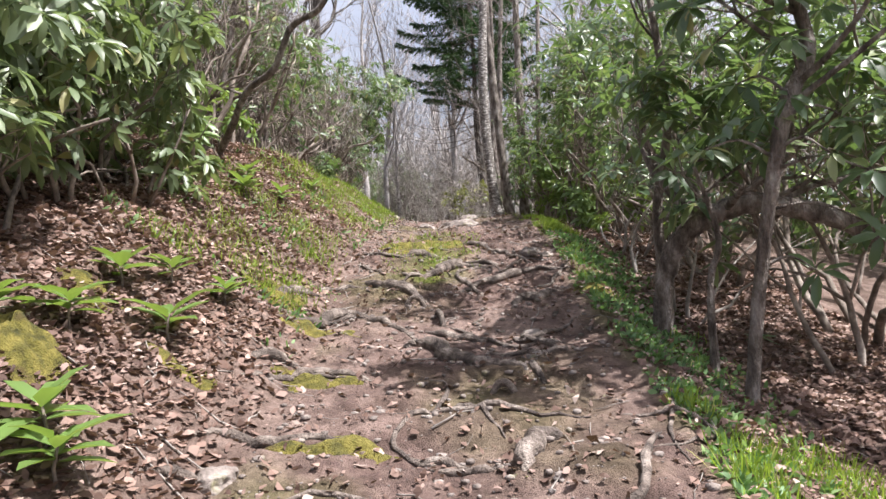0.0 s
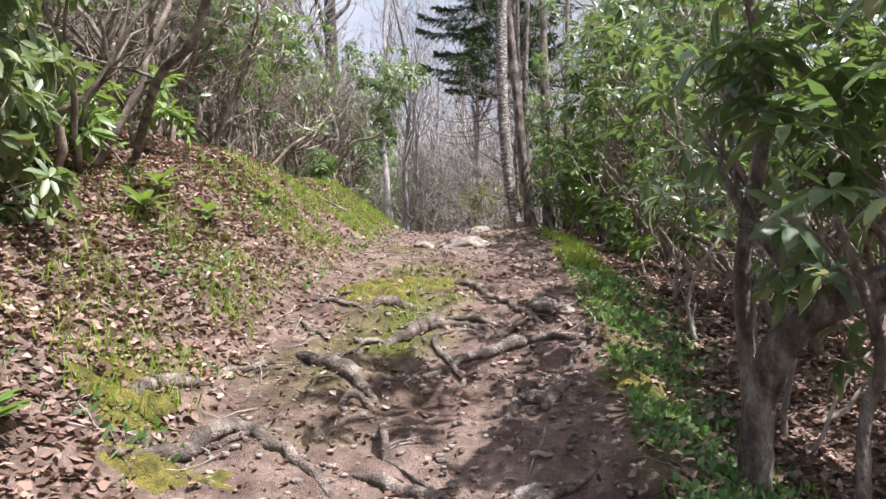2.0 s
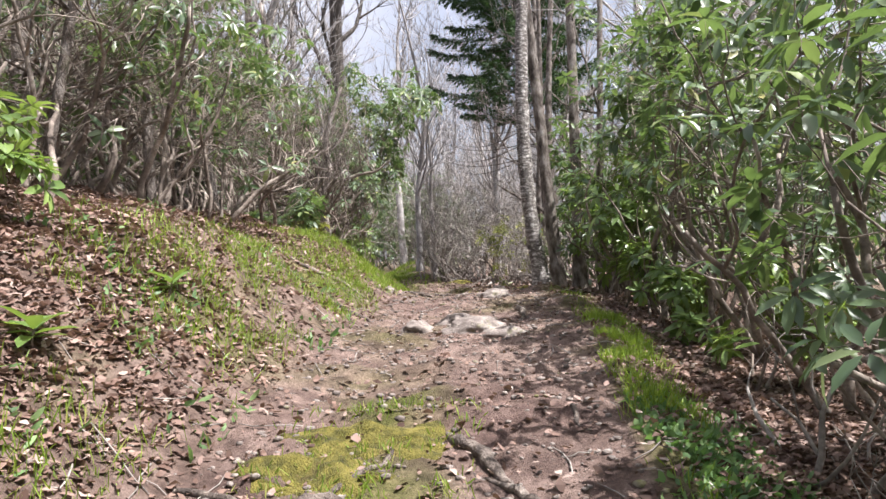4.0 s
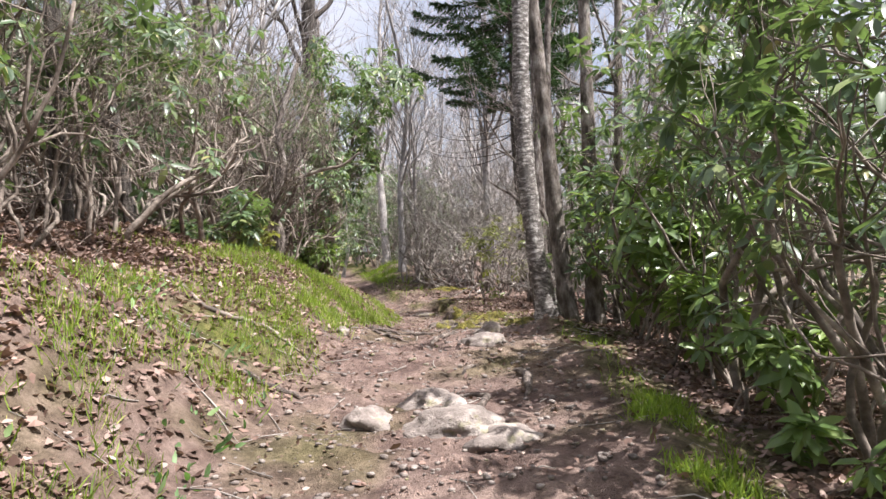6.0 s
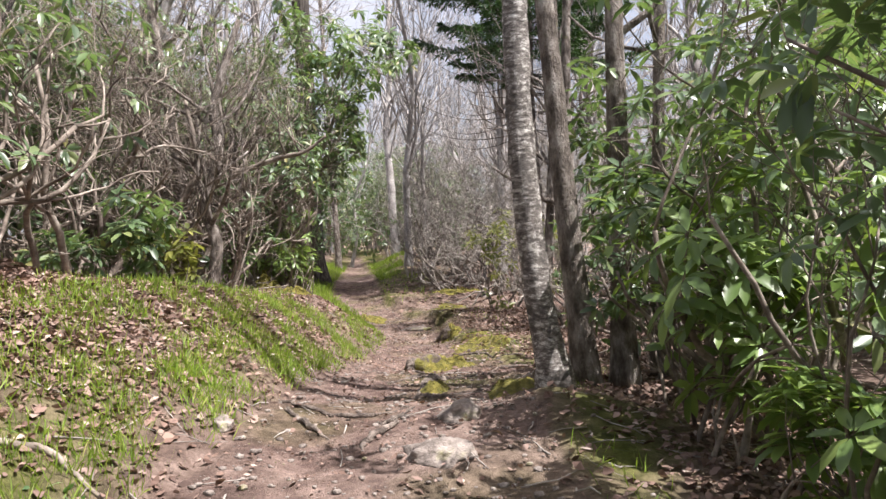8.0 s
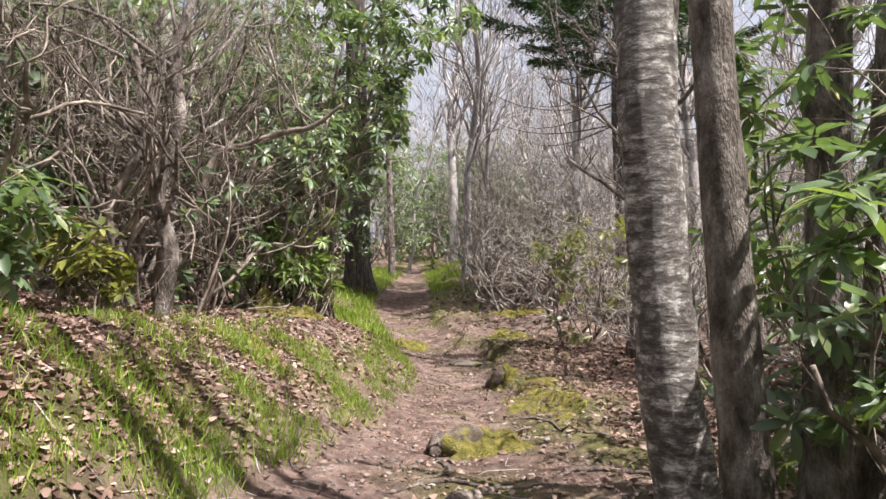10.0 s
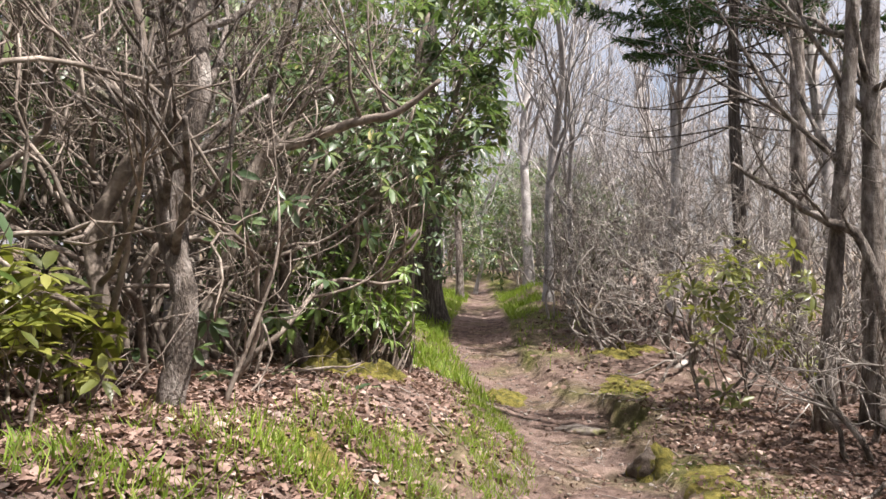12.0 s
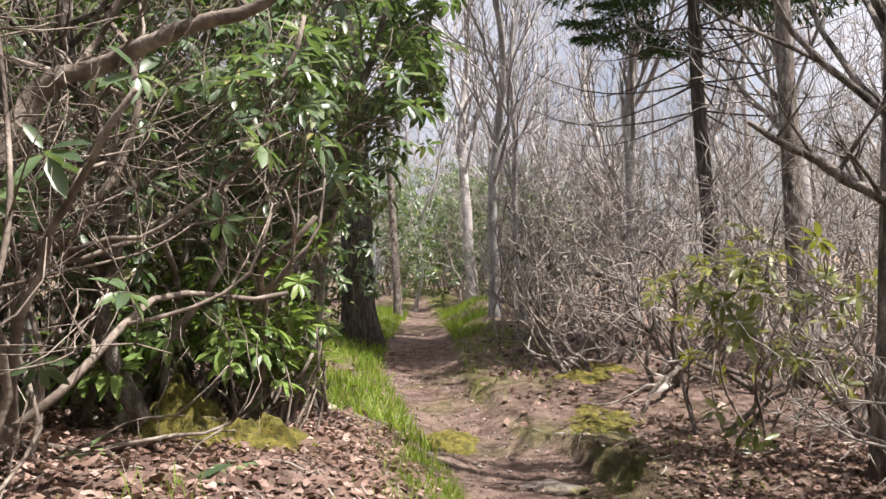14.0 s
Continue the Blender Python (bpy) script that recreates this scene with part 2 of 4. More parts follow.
def leaves(geo, at, to, up, long, wide, droop, fold=0.35):
    """Many folded, drooping leaves at once: feet, ways, upper sides, lengths, half widths."""
    at, to, up = (np.asarray(a, float).reshape(-1, 3) for a in (at, to, up))
    n = len(at)
    to = to / (np.linalg.norm(to, axis=1)[:, None] + 1e-9)
    side = np.cross(up, to)
    side /= np.linalg.norm(side, axis=1)[:, None] + 1e-9
    up = np.cross(to, side)
    s, w = LEAF_S[None, :, None], LEAF_W[None, :, None]
    long, wide, droop = (np.broadcast_to(a, (n,))[:, None, None] for a in (long, wide, droop))
    v = at[:, None] + to[:, None] * s * long * (1 - 0.15 * droop * s) + side[:, None] * w * wide + up[:, None] * (abs(w) * wide * fold - droop * long * s * s)
    base = geo.n
    geo.v.append(v.reshape(-1, 3))
    geo.n += n * 8
    o = (base + np.arange(n) * 8)[:, None, None]
    geo.f.extend((o + LEAF_TRIS).reshape(-1, 3).tolist())
    geo.f.extend((o + LEAF_QUADS).reshape(-1, 4).tolist())


def whorl(geo, tips, rng, count, long, wide, hang=0.5):
    """A rosette of leaves at each tip (place, way)."""
    at, to, up, size, low = [], [], [], [], []
    for p, d in tips:
        d = np.asarray(d, float) + (0, 0, 0.5)
        d /= np.linalg.norm(d)
        a = np.cross(d, (0.3, 0.8, 0.1))
        a /= np.linalg.norm(a)
        b = np.cross(d, a)
        k = rng.integers(count - 2, count + 2)
        spin, grow_to = rng.random() * 6.3, rng.uniform(0.75, 1.15)
        for i in range(k):
            w = spin + i * 6.283 / k + rng.normal(0, 0.18)
            lift = rng.uniform(-0.25, 0.6)
            way_out = a * math.cos(w) + b * math.sin(w) + d * lift
            at.append(np.asarray(p) + way_out * 0.015)
            to.append(way_out - np.array((0, 0, hang * rng.uniform(0.0, 1.0))))
            up.append(d + (0, 0, 0.4))
            size.append(long * grow_to * rng.uniform(0.7, 1.15))
            low.append(rng.uniform(0.05, 0.35))
    size = np.array(size)
    leaves(geo, at, to, up, size, size * wide / long, np.array(low))


def grow(geo, p, d, long, r, level, rng, tips, wander=0.25, rise=0.06, kids=(3, 5), spread=0.9, seg=0.16, shrink=0.62, sides=(8, 6, 4, 3, 3), first=0.3, thin=0.55, keep=None, least=0.003, each=None):
    """A limb with its branches; the ends go to tips. keep: whether a place may be grown into."""
    n = max(3, int(long / seg))
    pts, way_ = [np.array(p, float)], np.array(d, float) / np.linalg.norm(d)
    for _ in range(n):
        way_ = way_ + rng.normal(0, wander, 3) + (0, 0, rise)
        way_ /= np.linalg.norm(way_)
        ahead = pts[-1] + way_ * long / n
        if keep and not keep(ahead):
            way_ = way_ + (0, 0, 0.9)
            way_ /= np.linalg.norm(way_)
            ahead = pts[-1] + way_ * long / n
            if not keep(ahead):
                break
        pts.append(ahead)
    n = len(pts) - 1
    if n < 2:
        return
    radii = np.linspace(r, r * (0.45 if level else 0.3), n + 1)
    tube(geo, pts, radii, sides[min(4, max(0, 3 - level))])
    if not level:
        tips.append((pts[-1], way_))
        return
    for k in range(rng.integers(kids[0], kids[1] + 1)):
        i = min(n, int(n * rng.uniform(first, 1.0)) + 1) if k else n
        ahead = pts[i] - pts[i - 1]
        ahead = ahead / np.linalg.norm(ahead)
        out = rng.normal(0, 1, 3)
        out -= ahead * out.dot(ahead)
        out /= np.linalg.norm(out)
        child = Geo() if each is not None else geo
        grow(child, pts[i], ahead + out * rng.uniform(0.4, 1.1) * spread, long * shrink * rng.uniform(0.7, 1.2), max(least, radii[i] * rng.uniform(thin, thin + 0.25)), level - 1, rng, tips,
             wander, rise, kids, spread, seg * 0.85, shrink, sides, first, thin, keep, least)
        if each is not None and child.n:
            each.append(child)


# ---- the ground ----
EDGE = [(-6, -0.9, 1.0), (0, -0.9, 1.05), (5, -0.85, 1.08), (8.2, -0.92, 1.12), (11, -0.9, 1.25), (13, -0.78, 1.15), (15, -0.9, 0.95), (17, -1.02, 0.92), (18.7, -1.12, 0.64),
        (20, -1.13, 0.36), (21.2, -1.17, -0.1), (22.5, -1.5, -0.55), (24, -2.05, -0.8), (25.1, -2.55, -1.5), (26.5, -3.05, -2.15), (29, -4.0, -2.74), (32, -4.75, -3.37), (40, -6.2, -5.25), (50, -8.4, -7.6), (60, -11, -10.2), (400, -160, -159)]
RISE = [(-6, -1.3), (-2, -0.55), (0, -0.15), (2, 0.23), (4, 0.6), (5, 0.82), (6.3, 1.05), (7.4, 1.36), (8.3, 1.56), (9.5, 1.72), (11.3, 1.89), (12.4, 1.96), (13.9, 2.16), (15, 2.2),
        (18, 1.98), (19, 1.9), (22.5, 1.88), (25, 2.0), (26.5, 2.1), (28, 2.2), (32, 2.45), (40, 2.75), (50, 2.95), (60, 3.1), (400, 3.0)]
BANK = [(-6, 1.0), (4, 1.0), (8, 1.05), (11, 1.15), (13, 0.75), (16, 0.92), (20, 0.85), (22, 0.7), (24, 0.45), (27, 0.3), (400, 0.3)]
STEEP = [(-6, 1.5), (5, 1.5), (8, 1.4), (10, 1.2), (12, 1.35), (16, 1.1), (20, 1.15), (24, 1.0), (400, 1.2)]
FALL = [(-6, -0.30), (4, -0.28), (8, -0.2), (12, -0.12), (17, -0.05), (19, 0.03), (20.5, 0.16), (22, 0.24), (26, 0.22), (30, 0.1), (400, 0.1)]


def table(rows, y, k=1):
    for a, b in zip(rows, rows[1:]):
        if y <= b[0]:
            break
    u = min(1, max(0, (y - a[0]) / (b[0] - a[0])))
    return a[k] + (b[k] - a[k]) * u


def step(u):
    u = min(1, max(0, u))
    return u * u * (3 - 2 * u)


def bare_height(x, y):
    """The ground without its small bumps."""
    left, right = table(EDGE, y, 1), table(EDGE, y, 2)
    z = table(RISE, y)
    if x < left:
        d = left - x
        z += table(BANK, y) * (0.75 * min(1, d / table(STEEP, y)) + 0.25 * step(d / table(STEEP, y)))
        over = max(0, d - table(STEEP, y))
        z += (0.3 if y < 15 else 0.14) * min(over, 3) + 0.12 * min(max(0, over - 3), 12)
    elif x > right:
        f = table(FALL, y)
        d = x - right
        if f > 0:   # a ragged edge, washed out in places
            d += 0.13 * math.sin(y * 2.1) + 0.08 * math.sin(y * 5.3 + 1)
            f *= 0.65 + 0.45 * math.sin(y * 1.7 - 0.6)
            d = max(0, d)
        z += f * step(d / (0.13 if f > 0 else 0.7)) + (-0.16 * min(max(0, d - 0.5), 12) if y < 16 else -0.04 * min(max(0, d - 0.5), 12))
    else:
        u = (x - left) / (right - left)
        z -= 0.06 * math.sin(math.pi * u) - 0.04 * (0.5 - u)
    if y > 30:
        z += 0.55 * math.exp(-((x + 3.4 - (38 - y) * 0.2) / 1.0) ** 2 - ((y - 38) / 3.5) ** 2) * step((x - right) / 0.8)
    return z


def height(x, y):
    z = bare_height(x, y)
    near = 1.0 if -8 < x < 6 and y < 45 else 2.0
    z += 0.05 * noise.noise((x * 1.3, y * 1.3, 0)) * near + 0.03 * noise.noise((x * 4.1, y * 4.1, 3)) + 0.02 * noise.noise((x * 11, y * 11, 7))
    left, right = table(EDGE, y, 1), table(EDGE, y, 2)
    inside = step((x - left) / 0.3) * step((right - x) / 0.3)
    if inside and y < 12:
        z += inside * 0.11 * max(0, noise.noise((x * 0.8, y * 2.6, 11))) + inside * 0.03 * noise.noise((x * 5, y * 8, 5))
    if y > 46:
        z += 0.05 * (y - 46) * (1 if y < 120 else 0) + (3.7 if y >= 120 else 0)
    return z


def spaced(bounds):
    out = []
    for a, b, s in bounds:
        out.extend(np.arange(a, b, s).tolist())
    return out + [bounds[-1][1]]


def green_at(x, y):
    """How mossy and grassy the ground is."""
    left, right = table(EDGE, y, 1), table(EDGE, y, 2)
    n = noise.noise((x * 0.9, y * 0.9, 21)) + 0.4 * noise.noise((x * 3.5, y * 3.5, 22))
    g = 0.0
    if x > right:
        g = 0.7 - abs(x - right - 0.3) / 0.7 if y < 16 else (0.4 if y < 30 else 0.8) - (x - right) / 3.0
    elif x < left:
        d = left - x
        g = (-0.15 if y < 6 else 0.05 if y < 9 else 0.4) - abs(d - 0.6) / (0.9 if y < 9 else 1.3) if y < 23 else 0.6 - d / 3
        if y > 15 and y < 23:
            g -= 0.9 * step((d - 0.6) / 0.5)
    elif 6.8 < y < 9.2:
        g = 0.75 - abs(x + 0.1) / 0.6
    elif 15.5 < y < 20:
        g = 0.35 - abs(x - 0.2) * 0.6
    return min(1, max(0, g + n * 0.7))


def build_ground():
    xs = spaced([(-340, -60, 40), (-60, -16, 4), (-16, -8, 0.5), (-8, -5.2, 0.2), (-5.2, 3.2, 0.07), (3.2, 6, 0.2), (6, 16, 0.6), (16, 60, 4), (60, 340, 40)])
    ys = spaced([(-60, -6, 6), (-6, 1, 0.3), (1, 22, 0.07), (22, 34, 0.12), (34, 60, 0.5), (60, 120, 4), (120, 400, 40)])
    verts, trail, green = [], [], []
    for y in ys:
        left, right = table(EDGE, y, 1), table(EDGE, y, 2)
        for x in xs:
            verts.append((x, y, height(x, y)))
            ragged = 0.16 * noise.noise((x * 2.3, y * 2.3, 31))
            trail.append(step((x - left + 0.12 + ragged) / 0.3) * step((right - x + 0.12 + ragged) / 0.3))
            green.append(green_at(x, y) if -12 < x < 6 and -4 < y < 60 else 0.2)
    w = len(xs)
    faces = [(j * w + i, j * w + i + 1, (j + 1) * w + i + 1, (j + 1) * w + i) for j in range(len(ys) - 1) for i in range(w - 1)]
    me = bpy.data.meshes.new("ground")
    me.from_pydata(verts, [], faces)
    me.materials.append(GROUND)
    me.polygons.foreach_set("use_smooth", [True] * len(faces))
    for name, values in (("trail", trail), ("green", green)):
        me.attributes.new(name, "FLOAT", "POINT").data.foreach_set("value", values)
    return tagged(new("ground", me), "brown earth trail climbing between leaf-littered mossy banks", "ground", kind="structure")


build_ground()


def on(x, y, up=0.0):
    return np.array((x, y, height(x, y) + up))


def off_trail(x, y):
    left, right = table(EDGE, y, 1), table(EDGE, y, 2)
    return left - x if x < left else x - right if x > right else -min(x - left, right - x)


def clear(x, y, z):
    """Whether branches may reach here: the walkers' way and its verges are kept open."""
    if y < -1 or y > 46:
        return True
    left, right = table(EDGE, y, 1), table(EDGE, y, 2)
    h = z - table(RISE, y)
    if h > 4.2:
        return True
    if x > (left + right) / 2:
        need = (0.7 if h < 0.7 else 0.42 if h < 2.3 else 0.25) if y < 9 else (0.75 if h < 0.5 else 0.5) if y < 18 else (0.9 if h < 0.8 else 0.7)
        return x - right > need
    need = (1.0 if h < 2.0 else 0.8) if y < 6.5 else (1.3 if h < 1.7 else 0.8) if y < 9.5 else (1.6 if h < 1.6 else 1.05) if y < 15 else (1.5 if h < 1.4 else 1.1) if y < 19.5 else (1.3 if h < 1.6 else 1.0) if y < 22 else (1.15 if h < 2.3 else 0.5 if h < 2.9 else 0.05) if y < 27 else 0.5
    return left - x > need


def room(x, y, z):
    """The same test, for a thing whose foot is at a place."""
    return lambda p: clear(p[0] + x, p[1] + y, p[2] + z)


# ---- trees ----
def tree(name, line, radii, bark, label, seed, limbs=10, level=2, first=0.45, limb=1.6, sides=14, lumpy=0.09, category="tree", leaf=None, more=()):
    """A trunk along a line of places, with branches above."""
    rng = np.random.default_rng(seed)
    top = new(name)
    pts = smooth_line(line, 8)
    rr = np.interp(np.linspace(0, 1, len(pts)), np.linspace(0, 1, len(radii)), radii)
    pts = pts - pts[0]
    top.location = Vector(line[0])
    g = Geo()
    bulge = rr * (1 + (0.55 if rr[0] > 0.08 else 0.15) * np.exp(-np.linalg.norm(pts, axis=1) / 0.18))
    pts[0] -= (0, 0, 0.25)
    tube(g, pts, bulge, sides, lumpy, rng)
    part("trunk", g, bark, top)
    ends = [(np.array(p, float) - line[0], np.array((-0.5, -0.5, 0.4))) for p in more]
    for _ in range(limbs):
        g, tips = Geo(), []
        i = int(len(pts) * rng.uniform(first, 0.98))
        out = rng.normal(0, 1, 3)
        out[2] = abs(out[2]) * 0.8 + 0.2
        grow(g, pts[i], out, limb * rng.uniform(0.6, 1.2), rr[i] * 0.45, level, rng, tips, 0.16, 0.08, (3, 5), 0.8, 0.2 if limb < 1.5 else 0.3, keep=room(*line[0]))
        if not g.n:
            continue
        part("limb", g, bark, top)
        ends += tips
    if leaf:
        g = Geo()
        for p in more:
            p = np.array(p, float) - line[0]
            i = np.argmin(np.linalg.norm(pts - p, axis=1))
            tube(g, smooth_line([pts[i], (pts[i] + p) / 2 + (0, 0, 0.08), p], 3), np.linspace(0.012, 0.005, 7), 5)
        if more:
            part("twig", g, bark, top)
        g = Geo()
        whorl(g, ends, rng, 8, 0.2, 0.035, 0.8)
        part("foliage", g, leaf, top)
    return tagged(top, label, category)


def bare_tree(name, seed, tall, r, label, level=3, bend=0.06, limbs=20, low=0.3, material=None):
    """A leafless tree standing at the origin."""
    rng = np.random.default_rng(seed)
    top = new(name)
    pts, d = [np.array((0, 0, -0.3))], np.array((0, 0, 1.0))
    n = 14
    for _ in range(n):
        d = d + rng.normal(0, bend, 3)
        d /= np.linalg.norm(d)
        pts.append(pts[-1] + d * tall / n)
    rr = np.linspace(r, r * 0.18, n + 1)
    rr[0] *= 1.4
    g = Geo()
    tube(g, smooth_line(pts, 2), np.interp(np.linspace(0, 1, 2 * n + 1), np.linspace(0, 1, n + 1), rr), 8)
    part("trunk", g, material or FARWOOD, top)
    g, tips = Geo(), []
    for _ in range(limbs):
        i = int(n * rng.uniform(low, 1.0))
        out = rng.normal(0, 1, 3)
        out[2] = abs(out[2]) + 0.8
        grow(g, pts[i], out, tall * 0.22 * rng.uniform(0.6, 1.2), rr[i] * 0.5, level - 1, rng, tips, 0.13, 0.07, (3, 5), 0.75, 0.35, 0.62, (6, 4, 3, 3, 3), least=0.011)
    part("crown", g, material or FARWOOD, top)
    return tagged(top, label, "tree")


def rhododendron(name, x, y, seed, stems, tall, wide, label, level=2, count=8, long=0.15, leaf=RHODO, foot=0.25, r=0.03, hang=0.6, lean=(0, 0), bark=None, skip=0.0, kids=(3, 5), rise=0.03):
    """A shrub of crooked stems with rosettes of long leaves at the ends."""
    rng = np.random.default_rng(seed)
    top = new(name)
    top.location = (x, y, height(x, y))
    keep = room(*top.location)
    foliage = Geo()
    for k in range(stems):
        a = k * 6.283 / stems + rng.normal(0, 0.4)
        out = np.array((math.cos(a) * wide / tall + lean[0], math.sin(a) * wide / tall + lean[1], 0.9 + rng.random() * 0.5))
        g, tips, boughs = Geo(), [], [] if level > 2 and y < 30 else None
        grow(g, (math.cos(a) * foot, math.sin(a) * foot, -0.15), out, tall * rng.uniform(0.45, 0.75), r * rng.uniform(0.7, 1.3), level, rng, tips, 0.2, rise, kids, 1.0, 0.17, 0.6, keep=keep, each=boughs)
        if not g.n:
            continue
        stem = part("stem", g, bark or STEM, top)
        for b in boughs or ():
            tagged(part("branch", b, bark or STEM, stem), kind="stuff")
        tips = [t for t in tips if rng.random() > skip and t[0][2] > 0.05 and keep(t[0])]
        whorl(foliage, tips, rng, count, long, long * 0.18, hang)
    part("foliage", foliage, leaf, top)
    return tagged(top, label, "shrub")


def bare_bush(name, x, y, seed, stems, tall, wide, label, level=3, r=0.02, bark=None, wander=0.24, foot=0.3, category="shrub", kids=(3, 4), least=0.0035, limb=None):
    rng = np.random.default_rng(seed)
    top = new(name)
    top.location = (x, y, height(x, y))
    keep = room(*top.location)
    for k in range(stems):
        a = k * 6.283 / stems + rng.normal(0, 0.4)
        out = np.array((math.cos(a) * wide / tall, math.sin(a) * wide / tall, 1.0))
        g, tips, boughs = Geo(), [], [] if y < 30 else None
        grow(g, (math.cos(a) * foot * rng.random(), math.sin(a) * foot * rng.random(), -0.1), out, tall * rng.uniform(0.4, 0.62), r * rng.uniform(0.6, 1.3), level, rng, tips, wander, 0.05, kids, 0.85, 0.17, 0.6, keep=keep, least=least, each=boughs)
        if not g.n:
            continue
        stem = part("stem", g, limb or bark or TWIG, top)
        for b in boughs or ():
            tagged(part("branch", b, bark or TWIG, stem), kind="stuff")
    return tagged(top, label, category)


def stand(ob, x, y, turn=0, size=1.0, sink=0.0, tip=0.0):
    ob.matrix_basis = Matrix.LocRotScale((x, y, height(x, y) - sink), Euler((radians(tip), 0, radians(turn))), (size, size, size))
    return ob


def again(ob, x, y, turn=0, size=1.0, sink=0.0, tip=0.0):
    c = copy_thing(ob, Matrix.Identity(4))
    return stand(c, x, y, turn, size, sink, tip)


def tall_trunk(name, foot, head, r, bark, label, seed, limbs=6, rise=7.0, level=2, limb=1.8, first=0.5, bow=0.0):
    """A trunk that goes from foot through head and on up."""
    foot, head = np.array(foot, float), np.array(head, float)
    foot[2] = height(foot[0], foot[1])
    d = (head - foot) / (head[2] - foot[2])
    end = foot + d * rise
    mid = foot + d * rise * 0.5 + (bow, 0, 0)
    return tree(name, [foot, foot + d * rise * 0.25 + (bow * 0.6, 0, 0), mid, end], [r, r * 0.85, r * 0.7, r * 0.5], bark, label, seed, limbs, level, first, limb)


# birches on the right of the crest
tree("birch_tree", [on(1.09, 15.45), (0.98, 15.45, 2.95), (0.92, 15.45, 4.2), (0.97, 15.45, 5.7), (1.1, 15.5, 7.6), (1.15, 15.5, 10.0)], [0.108, 0.102, 0.098, 0.09, 0.075, 0.05], BIRCH, "birch with peeling grey banded bark beside the trail", 11, 5, 2, 0.5, 1.8)
tall_trunk("birch_tree", (1.34, 16.0, 2.4), (1.22, 16.0, 4.35), 0.1, BARK, "grey-brown birch trunk in a clump of birches", 12, 5, 8)
tall_trunk("birch_tree", (1.67, 16.2, 2.4), (1.73, 16.2, 4.52), 0.1, BARK, "grey-brown birch trunk in a clump of birches", 13, 5, 8)
tall_trunk("birch_tree", (2.05, 16.9, 2.4), (2.2, 16.9, 4.5), 0.07, BARK, "slender grey birch behind the birch clump", 14, 5, 7)
# trunks past the crest
tall_trunk("tree", (-5.3, 32.0, 2.6), (-5.15, 31.5, 8.8), 0.36, DARK_BARK, "thick dark furrowed trunk beside the far trail", 15, 9, 13, 2, 3.0, 0.65)
tall_trunk("tree", (-6.5, 40.0, 2.7), (-6.6, 40.0, 8), 0.13, BARK, "grey trunk beside the far trail", 16, 7, 12, 2, 2.4, 0.6)
tall_trunk("tree", (1.25, 23.0, 2.4), (1.46, 23.0, 5.65), 0.085, BARK, "lichen-grey trunk among bare shrubs", 17, 9, 9, 2, 1.6, 0.35, 0.12)
tall_trunk("tree", (1.75, 23.2, 2.5), (1.98, 23.2, 6.63), 0.11, BARK, "rough grey-brown trunk among bare shrubs", 18, 8, 9, 2, 1.6, 0.35, -0.14)
tall_trunk("tree", (1.78, 27.0, 2.5), (1.83, 27.0, 7.08), 0.13, BARK, "grey trunk behind the bare shrubs", 23, 6, 11)
tree("tree", [on(-2.84, 18.6), (-2.74, 18.6, 3.45), (-2.86, 18.6, 3.95), (-2.66, 18.6, 4.55), (-2.72, 18.7, 5.2), (-2.4, 18.8, 6.2)], [0.075, 0.066, 0.06, 0.05, 0.035], BARK, "grey-barked crooked trunk in the thicket", 19, 14, 2, 0.25, 1.2, 10, 0.12)
tree("tree", [on(-3.15, 18.3), (-3.0, 18.3, 3.3), (-3.12, 18.35, 3.8), (-2.85, 18.4, 4.4), (-3.0, 18.5, 5.2)], [0.05, 0.045, 0.04, 0.02], STEM, "pale crooked stem forking in the thicket", 26, 12, 2, 0.25, 1.0, 9, 0.12)
tree("tree", [on(-3.55, 19.8), (-3.36, 19.9, 3.5), (-3.08, 20.0, 4.4), (-2.75, 20.05, 4.56), (-2.31, 20.0, 4.67), (-2.0, 20.0, 4.72), (-1.69, 20.0, 4.92)], [0.062, 0.055, 0.04, 0.03, 0.016], STEM, "pale crooked limb arching out of the thicket", 24, 14, 2, 0.2, 1.0, 9, 0.12)
tree("tree", [on(-3.15, 21.0), (-3.3, 20.8, 3.4), (-3.05, 20.6, 4.1), (-3.2, 20.4, 4.9), (-2.9, 20.3, 5.8)], [0.055, 0.05, 0.04, 0.025], BARK, "crooked grey trunk in the thicket", 25, 12, 2, 0.2, 1.1, 9, 0.12)
tall_trunk("tree", (-3.6, 20.0, 3.2), (-3.9, 20.0, 5.3), 0.09, BARK, "grey-barked leaning trunk in the thicket", 20, 8, 5.5, 2, 1.6, 0.3)
tall_trunk("tree", (-5.0, 22.0, 3.5), (-5.15, 22.0, 6.9), 0.14, BARK, "grey-barked trunk behind the thicket", 21, 8, 9, 2, 2.0)
tree("tree", [on(-2.5, 8.5), (-2.2, 8.05, 2.95), (-1.95, 7.8, 3.25), (-1.6, 7.55, 3.4), (-1.35, 7.35, 3.75), (-1.0, 7.1, 3.85), (-0.7, 6.9, 4.3)], [0.04, 0.038, 0.034, 0.022], BARK, "dark leaning crooked stem over the litter bank", 22, 12, 2, 0.25, 1.2, 8, 0.15)


